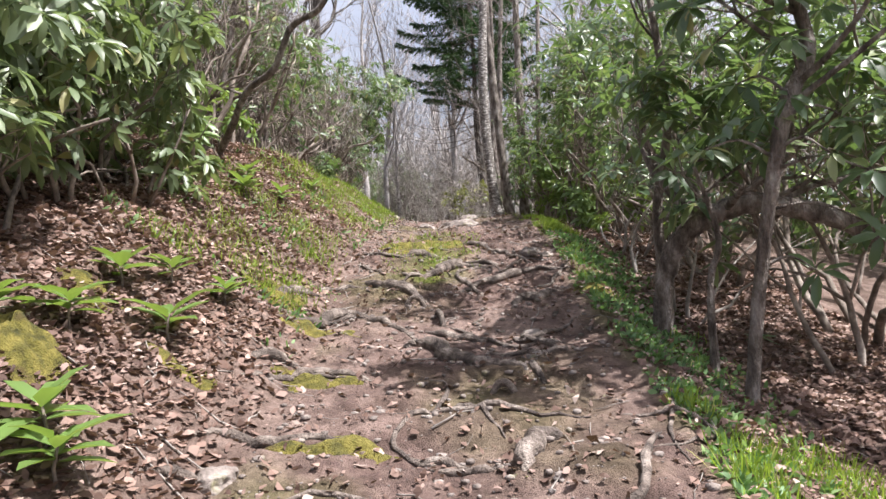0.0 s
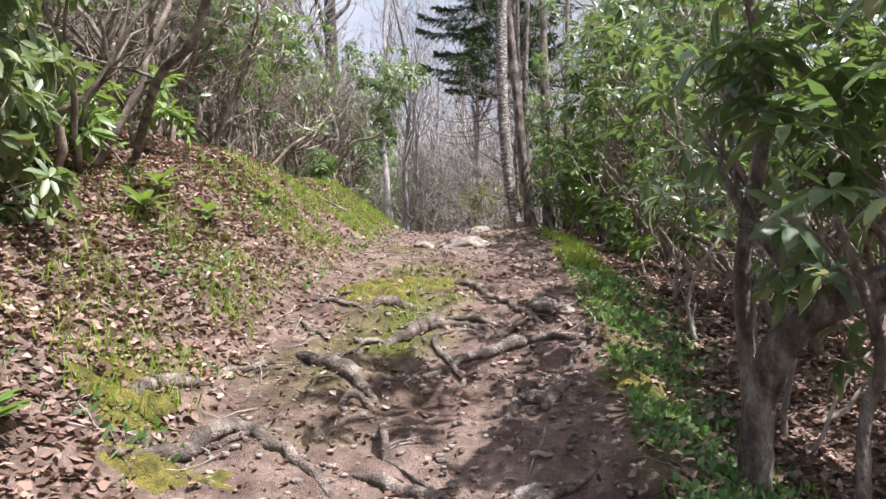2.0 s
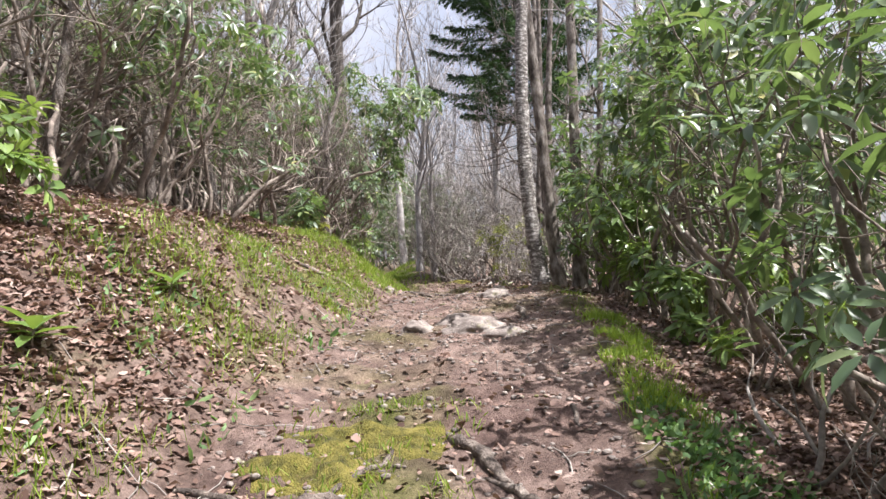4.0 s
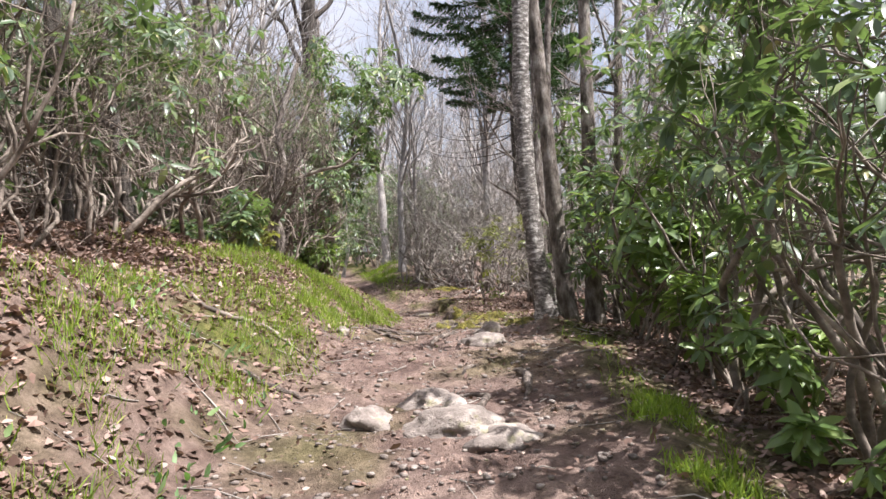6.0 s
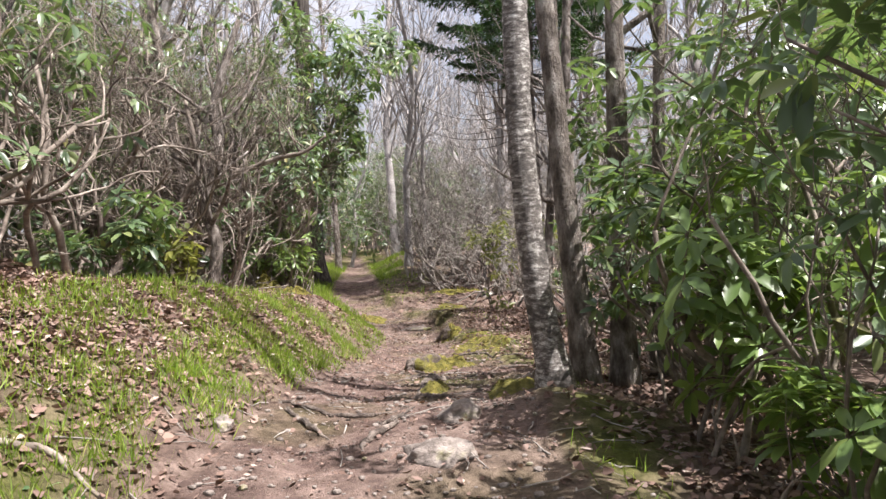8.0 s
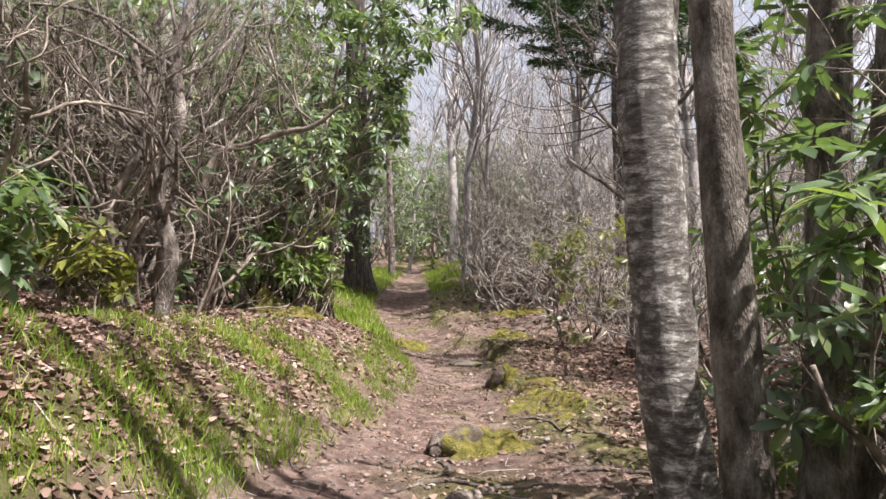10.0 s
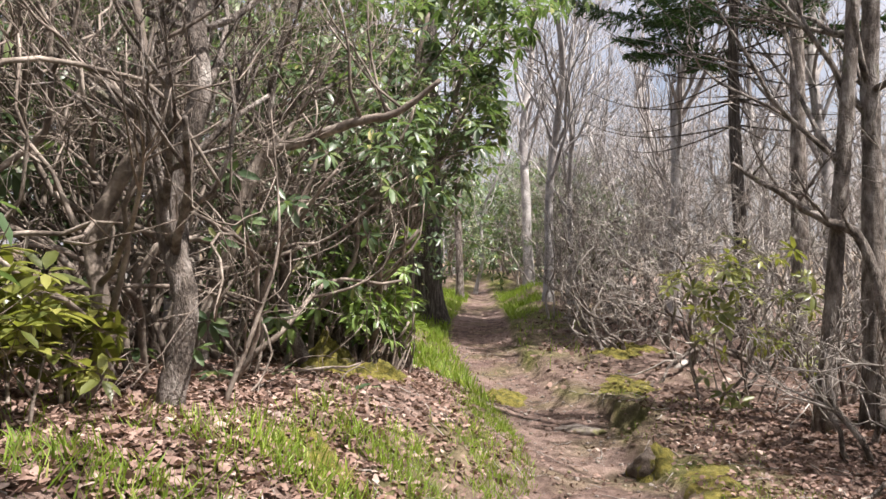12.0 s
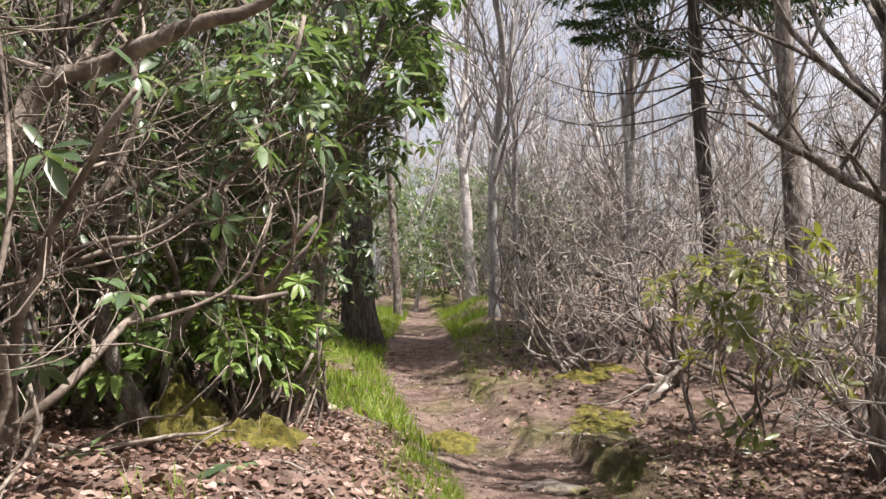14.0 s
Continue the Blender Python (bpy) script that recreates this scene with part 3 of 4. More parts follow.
# trunks in the thicket above the left bank
for k, (x, y, hx, hy, r, rise) in enumerate(((-3.2, 12.4, -3.5, 12.4, 0.06, 6), (-3.7, 14.3, -3.6, 14.3, 0.09, 8), (-3.1, 10.3, -2.7, 10.2, 0.045, 5), (-3.9, 9.2, -3.6, 9.0, 0.06, 6), (-4.4, 12.0, -4.5, 12.0, 0.1, 9), (-4.0, 16.4, -4.2, 16.4, 0.08, 7))):
    tall_trunk("tree", (x, y, 0), (hx, hy, height(x, y) + 3), r, (BARK, DARK_BARK)[k % 2], "crooked mottled trunk among the bare thicket", 240 + k, 9, rise, 2, 1.5, 0.3, (0.2, -0.15)[k % 2])


# the near shrub on the right: crooked trunks, drooping rosettes
def right_trunks():
    tree("rhododendron_tree", [on(1.75, 4.3), (1.85, 4.3, 1.06), (1.94, 4.2, 1.69), (2.04, 4.2, 2.07), (2.23, 4.3, 2.38), (2.16, 4.3, 2.75), (2.1, 4.4, 3.4)], [0.04, 0.038, 0.048, 0.04, 0.025], BARK, "slim mottled grey trunk with a kink, beside the trail", 31, 9, 2, 0.4, 0.9, 9, 0.1, "tree", RHODO, ((1.53, 4.1, 1.82), (1.96, 4.0, 2.06), (2.11, 3.9, 1.73), (1.83, 4.4, 2.23), (1.56, 4.3, 2.69), (2.19, 4.3, 1.1), (2.25, 3.8, 1.62), (2.3, 4.0, 1.9), (2.4, 4.1, 1.35), (2.0, 4.1, 2.4), (1.75, 4.5, 2.5)))
    tree("rhododendron_tree", [on(1.56, 5.4), (1.6, 5.3, 1.14), (1.7, 5.2, 1.37), (1.88, 5.1, 1.5), (2.15, 5.0, 1.56), (2.61, 4.9, 1.42), (2.95, 4.9, 1.2)], [0.062, 0.07, 0.075, 0.07, 0.065, 0.06], BARK, "low arching crooked trunk with flaking bark", 32, 9, 2, 0.2, 0.7, 10, 0.12, "tree")
    tree("rhododendron_tree", [on(1.69, 4.7), (1.70, 4.7, 1.06), (1.77, 4.7, 1.34), (1.65, 4.7, 1.8)], [0.028, 0.022, 0.02, 0.012], BARK, "thin crooked stem beside the trail", 33, 5, 2, 0.4, 0.5, 6, 0.1, "tree", RHODO)
    tree("rhododendron_tree", [on(1.75, 5.9), (1.7, 5.8, 1.6), (1.8, 5.7, 2.3), (1.7, 5.6, 3.2)], [0.045, 0.04, 0.03, 0.025], BARK, "crooked grey stem in the shrub", 34, 9, 2, 0.3, 1.0, 8, 0.1, "tree", RHODO)


right_trunks()
# tall leafy stems leaning out over the far trail
for k, (x, y, reach) in enumerate(((-3.2, 23.4, 0.95), (-3.4, 24.2, 1.05), (-3.3, 22.6, 0.75))):
    z = height(x, y)
    tree("rhododendron_tree", [on(x, y), (x + 0.1, y, z + 1.2), (x + 0.3 * reach, y + 0.1, z + 2.2), (x + 0.7 * reach, y + 0.1, z + 3.0), (x + reach, y + 0.1, z + 3.8)], [0.05, 0.045, 0.035, 0.02], STEM, "leaning rhododendron stem with drooping dark leaves", 280 + k, 13, 2, 0.35, 1.25, 8, 0.1, "tree", RHODO)
tree("sapling", [on(-2.75, 19.0), (-2.6, 19.1, 3.3), (-2.5, 19.2, 3.8), (-2.55, 19.2, 4.6)], [0.016, 0.014, 0.01, 0.006], STEM, "thin bare crooked sapling on the litter bank", 36, 7, 1, 0.2, 0.7, 6, 0.1, "sapling")
tree("broken_branch", [on(1.95, 23.0), (1.65, 22.9, 3.75), (1.3, 22.9, 4.07), (1.1, 22.9, 4.2), (0.91, 22.9, 4.36), (0.68, 22.9, 4.5), (0.48, 22.9, 4.66)], [0.05, 0.045, 0.035, 0.018], BARK, "broken grey branch leaning out of the bare shrubs", 35, 8, 1, 0.2, 0.6, 7, 0.1, "branch")

# ---- shrubs ----
DARKLEAF = "tall dense rhododendron with glossy dark green leaves"
# (x, y, height, half width, stems) on the right of the climb and the crest
for k, (x, y, tall, wide, stems) in enumerate(((2.85, 7.6, 3.2, 1.2, 6), (2.8, 9.2, 3.6, 1.4, 8), (2.6, 10.9, 3.2, 1.4, 9), (2.5, 12.7, 3.4, 1.3, 9), (2.6, 14.4, 3.6, 1.3, 9), (4.2, 11.8, 3.6, 1.4, 6),
                                                (2.9, 16.4, 3.4, 1.2, 7), (3.3, 6.0, 3.4, 1.4, 6), (2.9, 4.9, 2.8, 0.9, 4), (2.3, 15.9, 1.9, 0.6, 6), (2.7, 18.2, 2.6, 0.8, 6), (2.6, 17.4, 4.6, 1.0, 6))):
    rhododendron("rhododendron_bush", x, y, 410 + k, stems, tall, wide, DARKLEAF + (" over leaf litter" if y < 6 else " beside the trail"), 3, 8, 0.2 if y < 6.5 else 0.165, hang=0.7 if y < 6.5 else 0.55, kids=(3, 4), r=0.03, skip=0.22)
for k, (x, y, tall, wide) in enumerate(((1.95, 12.4, 0.8, 0.6), (2.3, 11.6, 0.9, 0.7), (1.85, 13.6, 0.8, 0.5), (1.95, 15.0, 1.5, 0.5), (2.0, 9.9, 0.8, 0.5))):
    rhododendron("rhododendron_bush", x, y, 430 + k, 7, tall, wide, "low rhododendron bush with broad bright green leaves", 2, 8, 0.17, FRESH, hang=0.35, r=0.016)
for k, (x, y, tall, wide) in enumerate(((1.75, 14.2, 1.7, 0.5),)):
    rhododendron("rhododendron_bush", x, y, 440 + k, 8, tall, wide, "rhododendron with large drooping leaves beside the birches", 2, 8, 0.2, FRESH, hang=0.6, r=0.018, kids=(3, 5))
# the thicket on the left, past the crest
TANGLE = "tangled leafless thicket of crooked grey-brown branches"
for k, (x, y, tall, wide, stems) in enumerate(((-3.4, 20.0, 3.8, 1.0, 7), (-3.75, 21.2, 4.8, 1.3, 10), (-3.6, 19.6, 4.8, 1.2, 10), (-3.9, 17.8, 4.4, 1.3, 8), (-4.6, 18.8, 5.0, 1.5, 10), (-4.2, 20.4, 5.0, 1.6, 9), (-4.0, 22.4, 4.6, 1.5, 8), (-5.6, 20.0, 5.0, 1.8, 8), (-4.8, 16.2, 4.6, 1.7, 8),
                                               (-3.6, 14.6, 3.8, 1.5, 8), (-3.5, 12.6, 3.8, 1.5, 8), (-3.4, 10.6, 3.6, 1.4, 8), (-3.5, 8.6, 3.6, 1.4, 9), (-4.8, 13.2, 4.6, 1.8, 8), (-4.9, 9.8, 4.6, 1.8, 8), (-4.4, 6.6, 4.0, 1.6, 8))):
    bare_bush("bare_thicket", x, y, 510 + k, stems, tall, wide, TANGLE, 3, 0.028, STEM, 0.31, 0.6, kids=(4, 5))
for k, (x, y, tall, wide) in enumerate(((1.95, 6.1, 1.7, 0.5), (1.9, 7.2, 1.7, 0.5), (2.0, 8.4, 1.6, 0.5))):
    bare_bush("bare_shrub", x, y, 600 + k, 6, tall, wide, "crooked pale bare stems at the trail edge", 3, 0.016, TWIG, 0.34, 0.3, kids=(2, 4))
OUTER = "tall rhododendron with leaves on its outer branches only"
for k, (x, y, tall, wide, skip) in enumerate(((-3.1, 22.9, 4.4, 0.9, 0.0), (-3.35, 23.9, 4.9, 1.1, 0.0), (-3.9, 24.9, 4.8, 1.2, 0.0), (-3.4, 22.4, 4.6, 0.9, 0.2), (-4.4, 24.6, 4.2, 1.3, 0.2), (-3.1, 11.6, 3.0, 1.2, 0.5), (-3.3, 13.8, 3.2, 1.2, 0.5), (-3.0, 9.4, 3.0, 1.2, 0.5), (-2.9, 7.6, 3.0, 1.2, 0.6),
                                              (-4.0, 7.4, 3.8, 1.5, 0.6), (-4.3, 11.8, 4.0, 1.5, 0.6), (-3.3, 16.0, 3.0, 1.0, 0.7), (-6.2, 19.6, 4.0, 1.0, 0.0), (-6.2, 21.8, 4.4, 1.2, 0.0), (-6.8, 17.6, 4.0, 1.1, 0.0))):
    rhododendron("rhododendron_bush", x, y, 530 + k, 7, tall, wide, OUTER, 3, 8, 0.15, hang=0.75, skip=skip, kids=(4, 5) if skip < 0.3 else (3, 4), foot=0.4, r=0.03)
for k, (x, y, tall, wide) in enumerate(((-2.7, 4.9, 1.7, 1.0), (-2.45, 5.7, 1.2, 0.7), (-3.2, 4.2, 1.9, 1.0), (-3.0, 6.2, 1.7, 0.9), (-3.7, 5.2, 2.2, 1.2), (-2.6, 3.9, 1.2, 0.8))):
    rhododendron("rhododendron_bush", x, y, 550 + k, 8, tall, wide, "rhododendron bush with drooping leaves over brown litter", 3 if tall > 1.4 else 2, 8, 0.18, SUNLITLEAF, hang=0.95, r=0.02, kids=(3, 4), rise=0.0)
for k, (x, y, tall, wide, leaf) in enumerate(((-2.95, 21.85, 1.0, 0.6, FRESH), (-3.3, 21.6, 0.9, 0.6, FRESH), (-2.7, 22.2, 1.0, 0.5, FRESH), (-3.2, 22.3, 1.2, 0.5, FRESH), (0.75, 24.6, 1.9, 0.3, OLIVE), (-3.1, 16.6, 0.7, 0.4, RHODO), (-2.75, 17.7, 0.8, 0.3, OLIVE), (-2.4, 9.2, 0.8, 0.5, FRESH), (-2.3, 8.2, 0.8, 0.5, FRESH))):
    rhododendron("rhododendron_bush", x, y, 560 + k, 6, tall, wide, "low rhododendron bush with broad bright green leaves", 2, 8, 0.16, leaf, hang=0.4, r=0.014)
PALE = "leafless shrub of pale grey crooked twigs"
for k, (x, y, tall, wide, stems) in enumerate(((0.2, 27.0, 3.4, 1.3, 12), (-0.9, 28.4, 3.6, 1.2, 14), (1.5, 22.5, 1.7, 0.5, 6), (1.9, 21.6, 1.6, 0.6, 7), (0.3, 25.0, 2.2, 0.9, 6), (1.9, 25.6, 3.0, 1.2, 9), (0.7, 28.6, 3.8, 1.4, 12), (-0.2, 30.0, 3.9, 1.3, 12),
                                               (-1.6, 30.6, 3.9, 1.2, 12), (2.3, 22.6, 2.4, 0.9, 8), (1.7, 23.8, 2.6, 0.9, 8), (1.2, 26.8, 3.2, 1.1, 9))):
    bare_bush("bare_shrub", x, y, 570 + k, max(4, int(stems * 0.6)), tall, wide, PALE, 3, 0.03, TWIG, 0.32, 0.4, kids=(3, 4), least=0.0065, limb=BARK)
bush = bare_bush("bare_shrub", -2.2, 33.0, 590, 8, 4.4, 1.5, "leafless shrub of pale grey upright twigs", 3, 0.03, TWIG, 0.2, 0.6, kids=(3, 4), least=0.007)
bush_b = bare_bush("bare_shrub", -0.6, 32.6, 591, 8, 4.0, 1.6, PALE, 3, 0.03, TWIG, 0.28, 0.6, kids=(3, 4), least=0.007)
rng = random.Random(5)
BEYOND = [(1.2, 31.5, 1.0), (2.6, 28.6, 1.0), (3.6, 25.5, 0.9), (3.4, 21.6, 0.8), (4.6, 19.2, 0.9), (5.2, 23, 1.0), (5, 28, 1.1), (3, 33, 1.1), (-2.6, 36.5, 1.2), (-1, 36, 1.2), (1.0, 35, 1.2), (5, 33, 1.2), (-3.6, 41, 1.2), (-1.5, 40, 1.3), (1, 40, 1.3), (3.4, 38, 1.3), (6.5, 37, 1.3), (7, 29, 1.2), (7.4, 23, 1.2)]
LEFTWARD = [(-7.2, 33, 1.1), (-7, 29, 1.0), (-6.6, 26, 1.0), (-8.5, 37, 1.2), (-8.6, 30, 1.2), (-8, 25, 1.2), (-10, 33, 1.3), (-10, 27, 1.3), (-10.5, 41, 1.3), (-11.5, 46, 1.4), (-13, 38, 1.4), (-7.2, 22.5, 1.1), (-9.5, 22, 1.2), (-8, 18, 1.2), (-8.5, 14, 1.2), (-7.5, 11, 1.1), (-8, 7, 1.1), (-6.4, 7.2, 1.0), (-6.6, 15.5, 1.0), (-12, 30, 1.3), (-12, 20, 1.3), (-6, 3.5, 1.1), (-5, 1.5, 1.1)]
OUTLYING = [(-5, 46, 1.3), (-3, 46, 1.3), (0, 46, 1.4), (4, 44, 1.4), (8, 42, 1.4), (7, 17, 1.0), (7.5, 12, 1.2), (7.5, 7, 1.0), (9, 33, 1.3), (10, 24, 1.3), (9, 16, 1.3)]
for k, (x, y, size) in enumerate(BEYOND + LEFTWARD + OUTLYING):
    again((bush, bush_b)[k % 2], x, y, rng.random() * 360, size * rng.uniform(0.9, 1.1))
ever = rhododendron("rhododendron_bush", -3.0, 42.5, 595, 9, 3.4, 1.6, "rounded evergreen rhododendron beside the far trail", 3, 7, 0.2, hang=0.6, kids=(3, 4))
for x, y, turn, size in ((-4.9, 47, 20, 1.3), (-6.6, 55, 80, 1.5), (-9.3, 63, 150, 1.9), (-3.2, 50, 200, 1.4), (-9.6, 52, 120, 1.5), (-7.0, 31.0, 45, 1.0), (-9, 44, 45, 1.2), (-8.6, 58, 10, 1.6), (-6.5, 27.4, 300, 0.9),
                         (-6.9, 18.3, 70, 1.1), (-7.0, 20.6, 190, 1.15), (-6.6, 23.2, 310, 1.15), (-8.0, 16.2, 20, 1.1), (-7.4, 13.4, 100, 1.0), (-7.2, 10.2, 240, 1.0),
                         (7.0, 8.2, 0, 1.0), (7.0, 11.2, 110, 1.1), (7.0, 14.4, 60, 1.15), (7.4, 17.6, 200, 1.1), (9.3, 9.6, 280, 1.2), (9.4, 13.2, 30, 1.2), (4.8, 19.0, 75, 1.1), (5.6, 21.6, 250, 1.05)):
    again(ever, x, y, turn, size)


# ---- the spruce ----
def spruce(x, y, tall):
    rng = np.random.default_rng(61)
    top = new("spruce_tree")
    g = Geo()
    z = np.linspace(-0.3, tall, 16)
    tube(g, np.stack([0.04 * np.sin(z), 0.03 * np.cos(z * 0.8), z], 1), np.linspace(0.15, 0.02, 16), 8)
    part("trunk", g, DARK_BARK, top)
    for h in np.arange(4.2, tall - 0.3, 0.5):
        spin = rng.random() * 6.3
        for k in range(5):
            a = spin + k * 1.257 + rng.normal(0, 0.2)
            long = max(0.4, 3.4 * (1 - (h - 4) / (tall + 1) * 0.8)) * rng.uniform(0.75, 1.1)
            d = np.array((math.cos(a), math.sin(a), 0.0))
            s = np.linspace(0, 1, 8)
            line = np.array((0, 0, h)) + d * (s * long)[:, None] + np.stack([s * 0, s * 0, -0.22 * s * long + 0.25 * s ** 3 * long], 1)
            g = Geo()
            tube(g, line, np.linspace(0.022, 0.006, 8), 4)
            branch = part("branch", g, DARK_BARK, top)
            bare = h < 6.1
            if bare:
                continue
            at, to = [], []
            side = np.array((-d[1], d[0], 0))
            for u in np.linspace(0.3, 1.0, 16):
                p = np.array([np.interp(u, s, line[:, q]) for q in range(3)])
                for sgn in (-1, 1):
                    w = d * 0.7 + side * sgn + (0, 0, -0.25 + rng.normal(0, 0.12))
                    reach = (0.55 * (1.15 - u) + 0.12) * rng.uniform(0.7, 1.2)
                    for v in np.linspace(0.05, 1, 9):
                        q = p + w * reach * v
                        for _ in range(4):
                            at.append(q)
                            to.append(w + rng.normal(0, 0.55, 3))
            n = len(at)
            g = Geo()
            leaves(g, at, to, rng.normal(0, 0.6, (n, 3)) + (0, 0, 1), rng.uniform(0.11, 0.2, n), 0.014, 0.05)
            part("needle_spray", g, NEEDLE, branch)
    top.location = (x, y, height(x, y))
    return tagged(top, "tall dark spruce with bare lower branches", "tree")


spruce(1.4, 31.0, 17.0)

# ---- bare woods ----
woods = [bare_tree("bare_tree", 70 + k, t, r, "leafless grey forest tree", 3, b) for k, (t, r, b) in enumerate(((12, 0.14, 0.09), (10, 0.1, 0.12), (14, 0.17, 0.08), (9, 0.08, 0.14)))]
PLACES = [(-2.9, 35), (-2.3, 36), (-9, 26), (-8, 21), (0.5, 40), (4, 42), (-4.4, 41.5), (-7.4, 46), (-1.5, 48), (3, 50), (-11, 40), (-12, 30), (6.5, 33), (8, 42), (-9.5, 15.5), (-8.2, 12), (-10, 20), (-7.0, 17.2), (-7.6, 9), (-9, 6), (5.5, 20), (6.5, 24), (6, 29), (4.2, 27.5), (9, 30)]
FURTHER = [(-14, 36), (-13, 24), (-12, 17), (-3.6, 52), (-10, 54), (6, 52), (10, 50), (-6.2, 23.6), (-5.8, 28.5), (-7.8, 34), (-4.0, 47.5), (3.2, 31.5), (2.6, 36), (7.5, 26.5), (4.9, 36), (-11, 12), (-6.3, 11.5), (-6.0, 8.2), (-5.8, 5.2), (-9.4, 30.5), (-7.6, 38.5), (0.2, 34.2), (-0.8, 43.5)]
for k, (x, y) in enumerate(PLACES + FURTHER):
    if k < 4:
        stand(woods[k], x, y, rng.random() * 360, 1.0)
    else:
        again(woods[k % 4], x, y, rng.random() * 360, rng.uniform(0.8, 1.2))
for k in range(50):
    x, y = rng.uniform(-38, 28), rng.uniform(48, 95)
    again(woods[k % 4], x, y, rng.random() * 360, rng.uniform(0.8, 1.3))


def far_woods():
    g = np.random.default_rng(81)
    geo, tips = Geo(), []
    for _ in range(260):
        x, y = g.uniform(-90, 80), g.uniform(75, 150)
        z = height(x, y)
        grow(geo, (x, y, z - 0.5), (g.normal(0, 0.05), 0, 1), g.uniform(7, 12), 0.12, 2, g, tips, 0.06, 0.02, (6, 8), 0.7, 1.2, 0.45, (4, 3, 3, 3, 3), 0.35, least=0.025)
    thing("far_woods", geo, FARWOOD, "distant leafless grey woods", "woods", kind="stuff")


far_woods()


# ---- on the ground ----
def root(line, r, label="exposed grey-brown tree root across the trail", lift=0.42, seed=0, name="tree_root", material=None, ends=0.35):
    rng = np.random.default_rng(seed + 900)
    top_line = smooth_line([(x, y, height(x, y)) for x, y in line], 7)
    n = len(top_line)
    u = np.linspace(0, 1, n)
    rr = r * (0.2 + 0.8 * np.sin(math.pi * (0.04 + 0.92 * u)) ** 0.85) * (1 + 0.12 * np.sin(u * 13 + seed) + 0.05 * np.sin(u * 31 + 2 * seed)) * np.where(u > 0.5, 1 - ends * (u - 0.5) * 1.6, 1)
    for k in range(n):
        top_line[k, 2] = height(top_line[k, 0], top_line[k, 1]) + rr[k] * (lift - 1.4 * (abs(u[k] * 2 - 1) ** 4))
    top_line[:, :2] += rng.normal(0, r * 0.18, (n, 2))
    g = Geo()
    tube(g, top_line, rr * 0.85, 10, 0.1, rng)
    return thing(name, g, material or ROOT, label, "root" if name == "tree_root" else "stick")


root([(-0.73, 6.75), (-0.56, 6.58), (-0.32, 6.33), (-0.09, 6.04)], 0.063, seed=0)
root([(-0.25, 6.89), (-0.07, 7.05), (0.04, 7.21), (0.25, 7.27), (0.49, 7.17)], 0.063, seed=1)
root([(0.05, 6.48), (0.27, 6.66), (0.52, 6.79), (0.71, 6.88), (0.89, 6.87), (1.16, 6.99)], 0.047, seed=2)
root([(0.53, 5.69), (0.60, 5.95), (0.75, 5.97), (0.84, 6.14), (0.99, 6.25)], 0.053, seed=3)
root([(-1.11, 6.12), (-0.99, 6.37), (-0.84, 6.53), (-0.71, 6.60)], 0.027, seed=4)
root([(-1.24, 5.51), (-1.22, 5.72), (-1.16, 5.89), (-0.97, 6.17)], 0.053, seed=5)
root([(0.19, 8.50), (0.41, 8.12), (0.57, 7.82)], 0.042, seed=6)
root([(0.76, 7.59), (0.88, 7.43), (0.97, 7.32)], 0.042, seed=7)
root([(-0.28, 4.91), (-0.14, 4.92), (0.05, 4.68), (0.24, 4.47), (0.48, 4.27)], 0.063, seed=8)
root([(-1.14, 5.11), (-0.96, 5.24), (-0.76, 5.67), (-0.44, 5.39), (-0.15, 5.11)], 0.053, seed=9)
root([(0.50, 4.43), (0.53, 4.23), (0.57, 4.11)], 0.027, seed=10)
root([(-0.14, 5.30), (0.12, 5.19), (0.31, 5.07)], 0.042, seed=11)
root([(0.24, 4.86), (0.41, 4.73), (0.60, 4.66), (0.63, 4.40)], 0.023, seed=12)
root([(-1.14, 4.26), (-1.04, 4.45), (-0.79, 4.50)], 0.042, seed=13)
root([(-1.11, 4.06), (-0.84, 4.32), (-0.65, 4.38), (-0.33, 4.25)], 0.042, seed=14)
root([(-1.18, 3.21), (-1.00, 3.41), (-0.82, 3.41), (-0.60, 3.50), (-0.25, 3.42)], 0.032, seed=15)
root([(-0.17, 3.40), (0.04, 3.30), (0.21, 3.19)], 0.027, seed=16)
root([(0.33, 3.03), (0.41, 3.29), (0.57, 3.49)], 0.063, seed=17)
root([(-0.00, 3.79), (0.13, 3.86), (0.29, 3.51)], 0.023, seed=18)
root([(-0.06, 3.19), (0.15, 3.13), (0.25, 3.15)], 0.027, seed=19)
root([(-1.21, 2.81), (-1.04, 2.93), (-0.84, 3.02)], 0.027, seed=20)
root([(0.18, 7.41), (0.40, 7.32), (0.57, 7.20)], 0.032, seed=21)
root([(-0.43, 7.50), (-0.18, 7.63), (0.07, 7.65)], 0.053, seed=22)
root([(0.87, 8.82), (0.89, 8.39)], 0.018, seed=23)
root([(-0.10, 14.51), (0.12, 15.09)], 0.018, seed=24)
root([(0.63, 13.00), (0.72, 12.65), (0.68, 12.19)], 0.042, seed=25)
root([(0.22, 12.96), (0.35, 13.27)], 0.023, seed=26)
root([(-0.06, 15.55), (0.09, 15.73), (0.43, 15.61)], 0.027, seed=27)
root([(-0.01, 15.96), (0.01, 16.77), (0.15, 17.43)], 0.063, seed=28)
root([(-0.58, 16.94), (-0.21, 17.37), (0.20, 17.32), (0.66, 17.44)], 0.018, seed=29)
root([(-0.22, 19.65), (0.16, 19.89), (0.69, 18.90)], 0.018, seed=30)
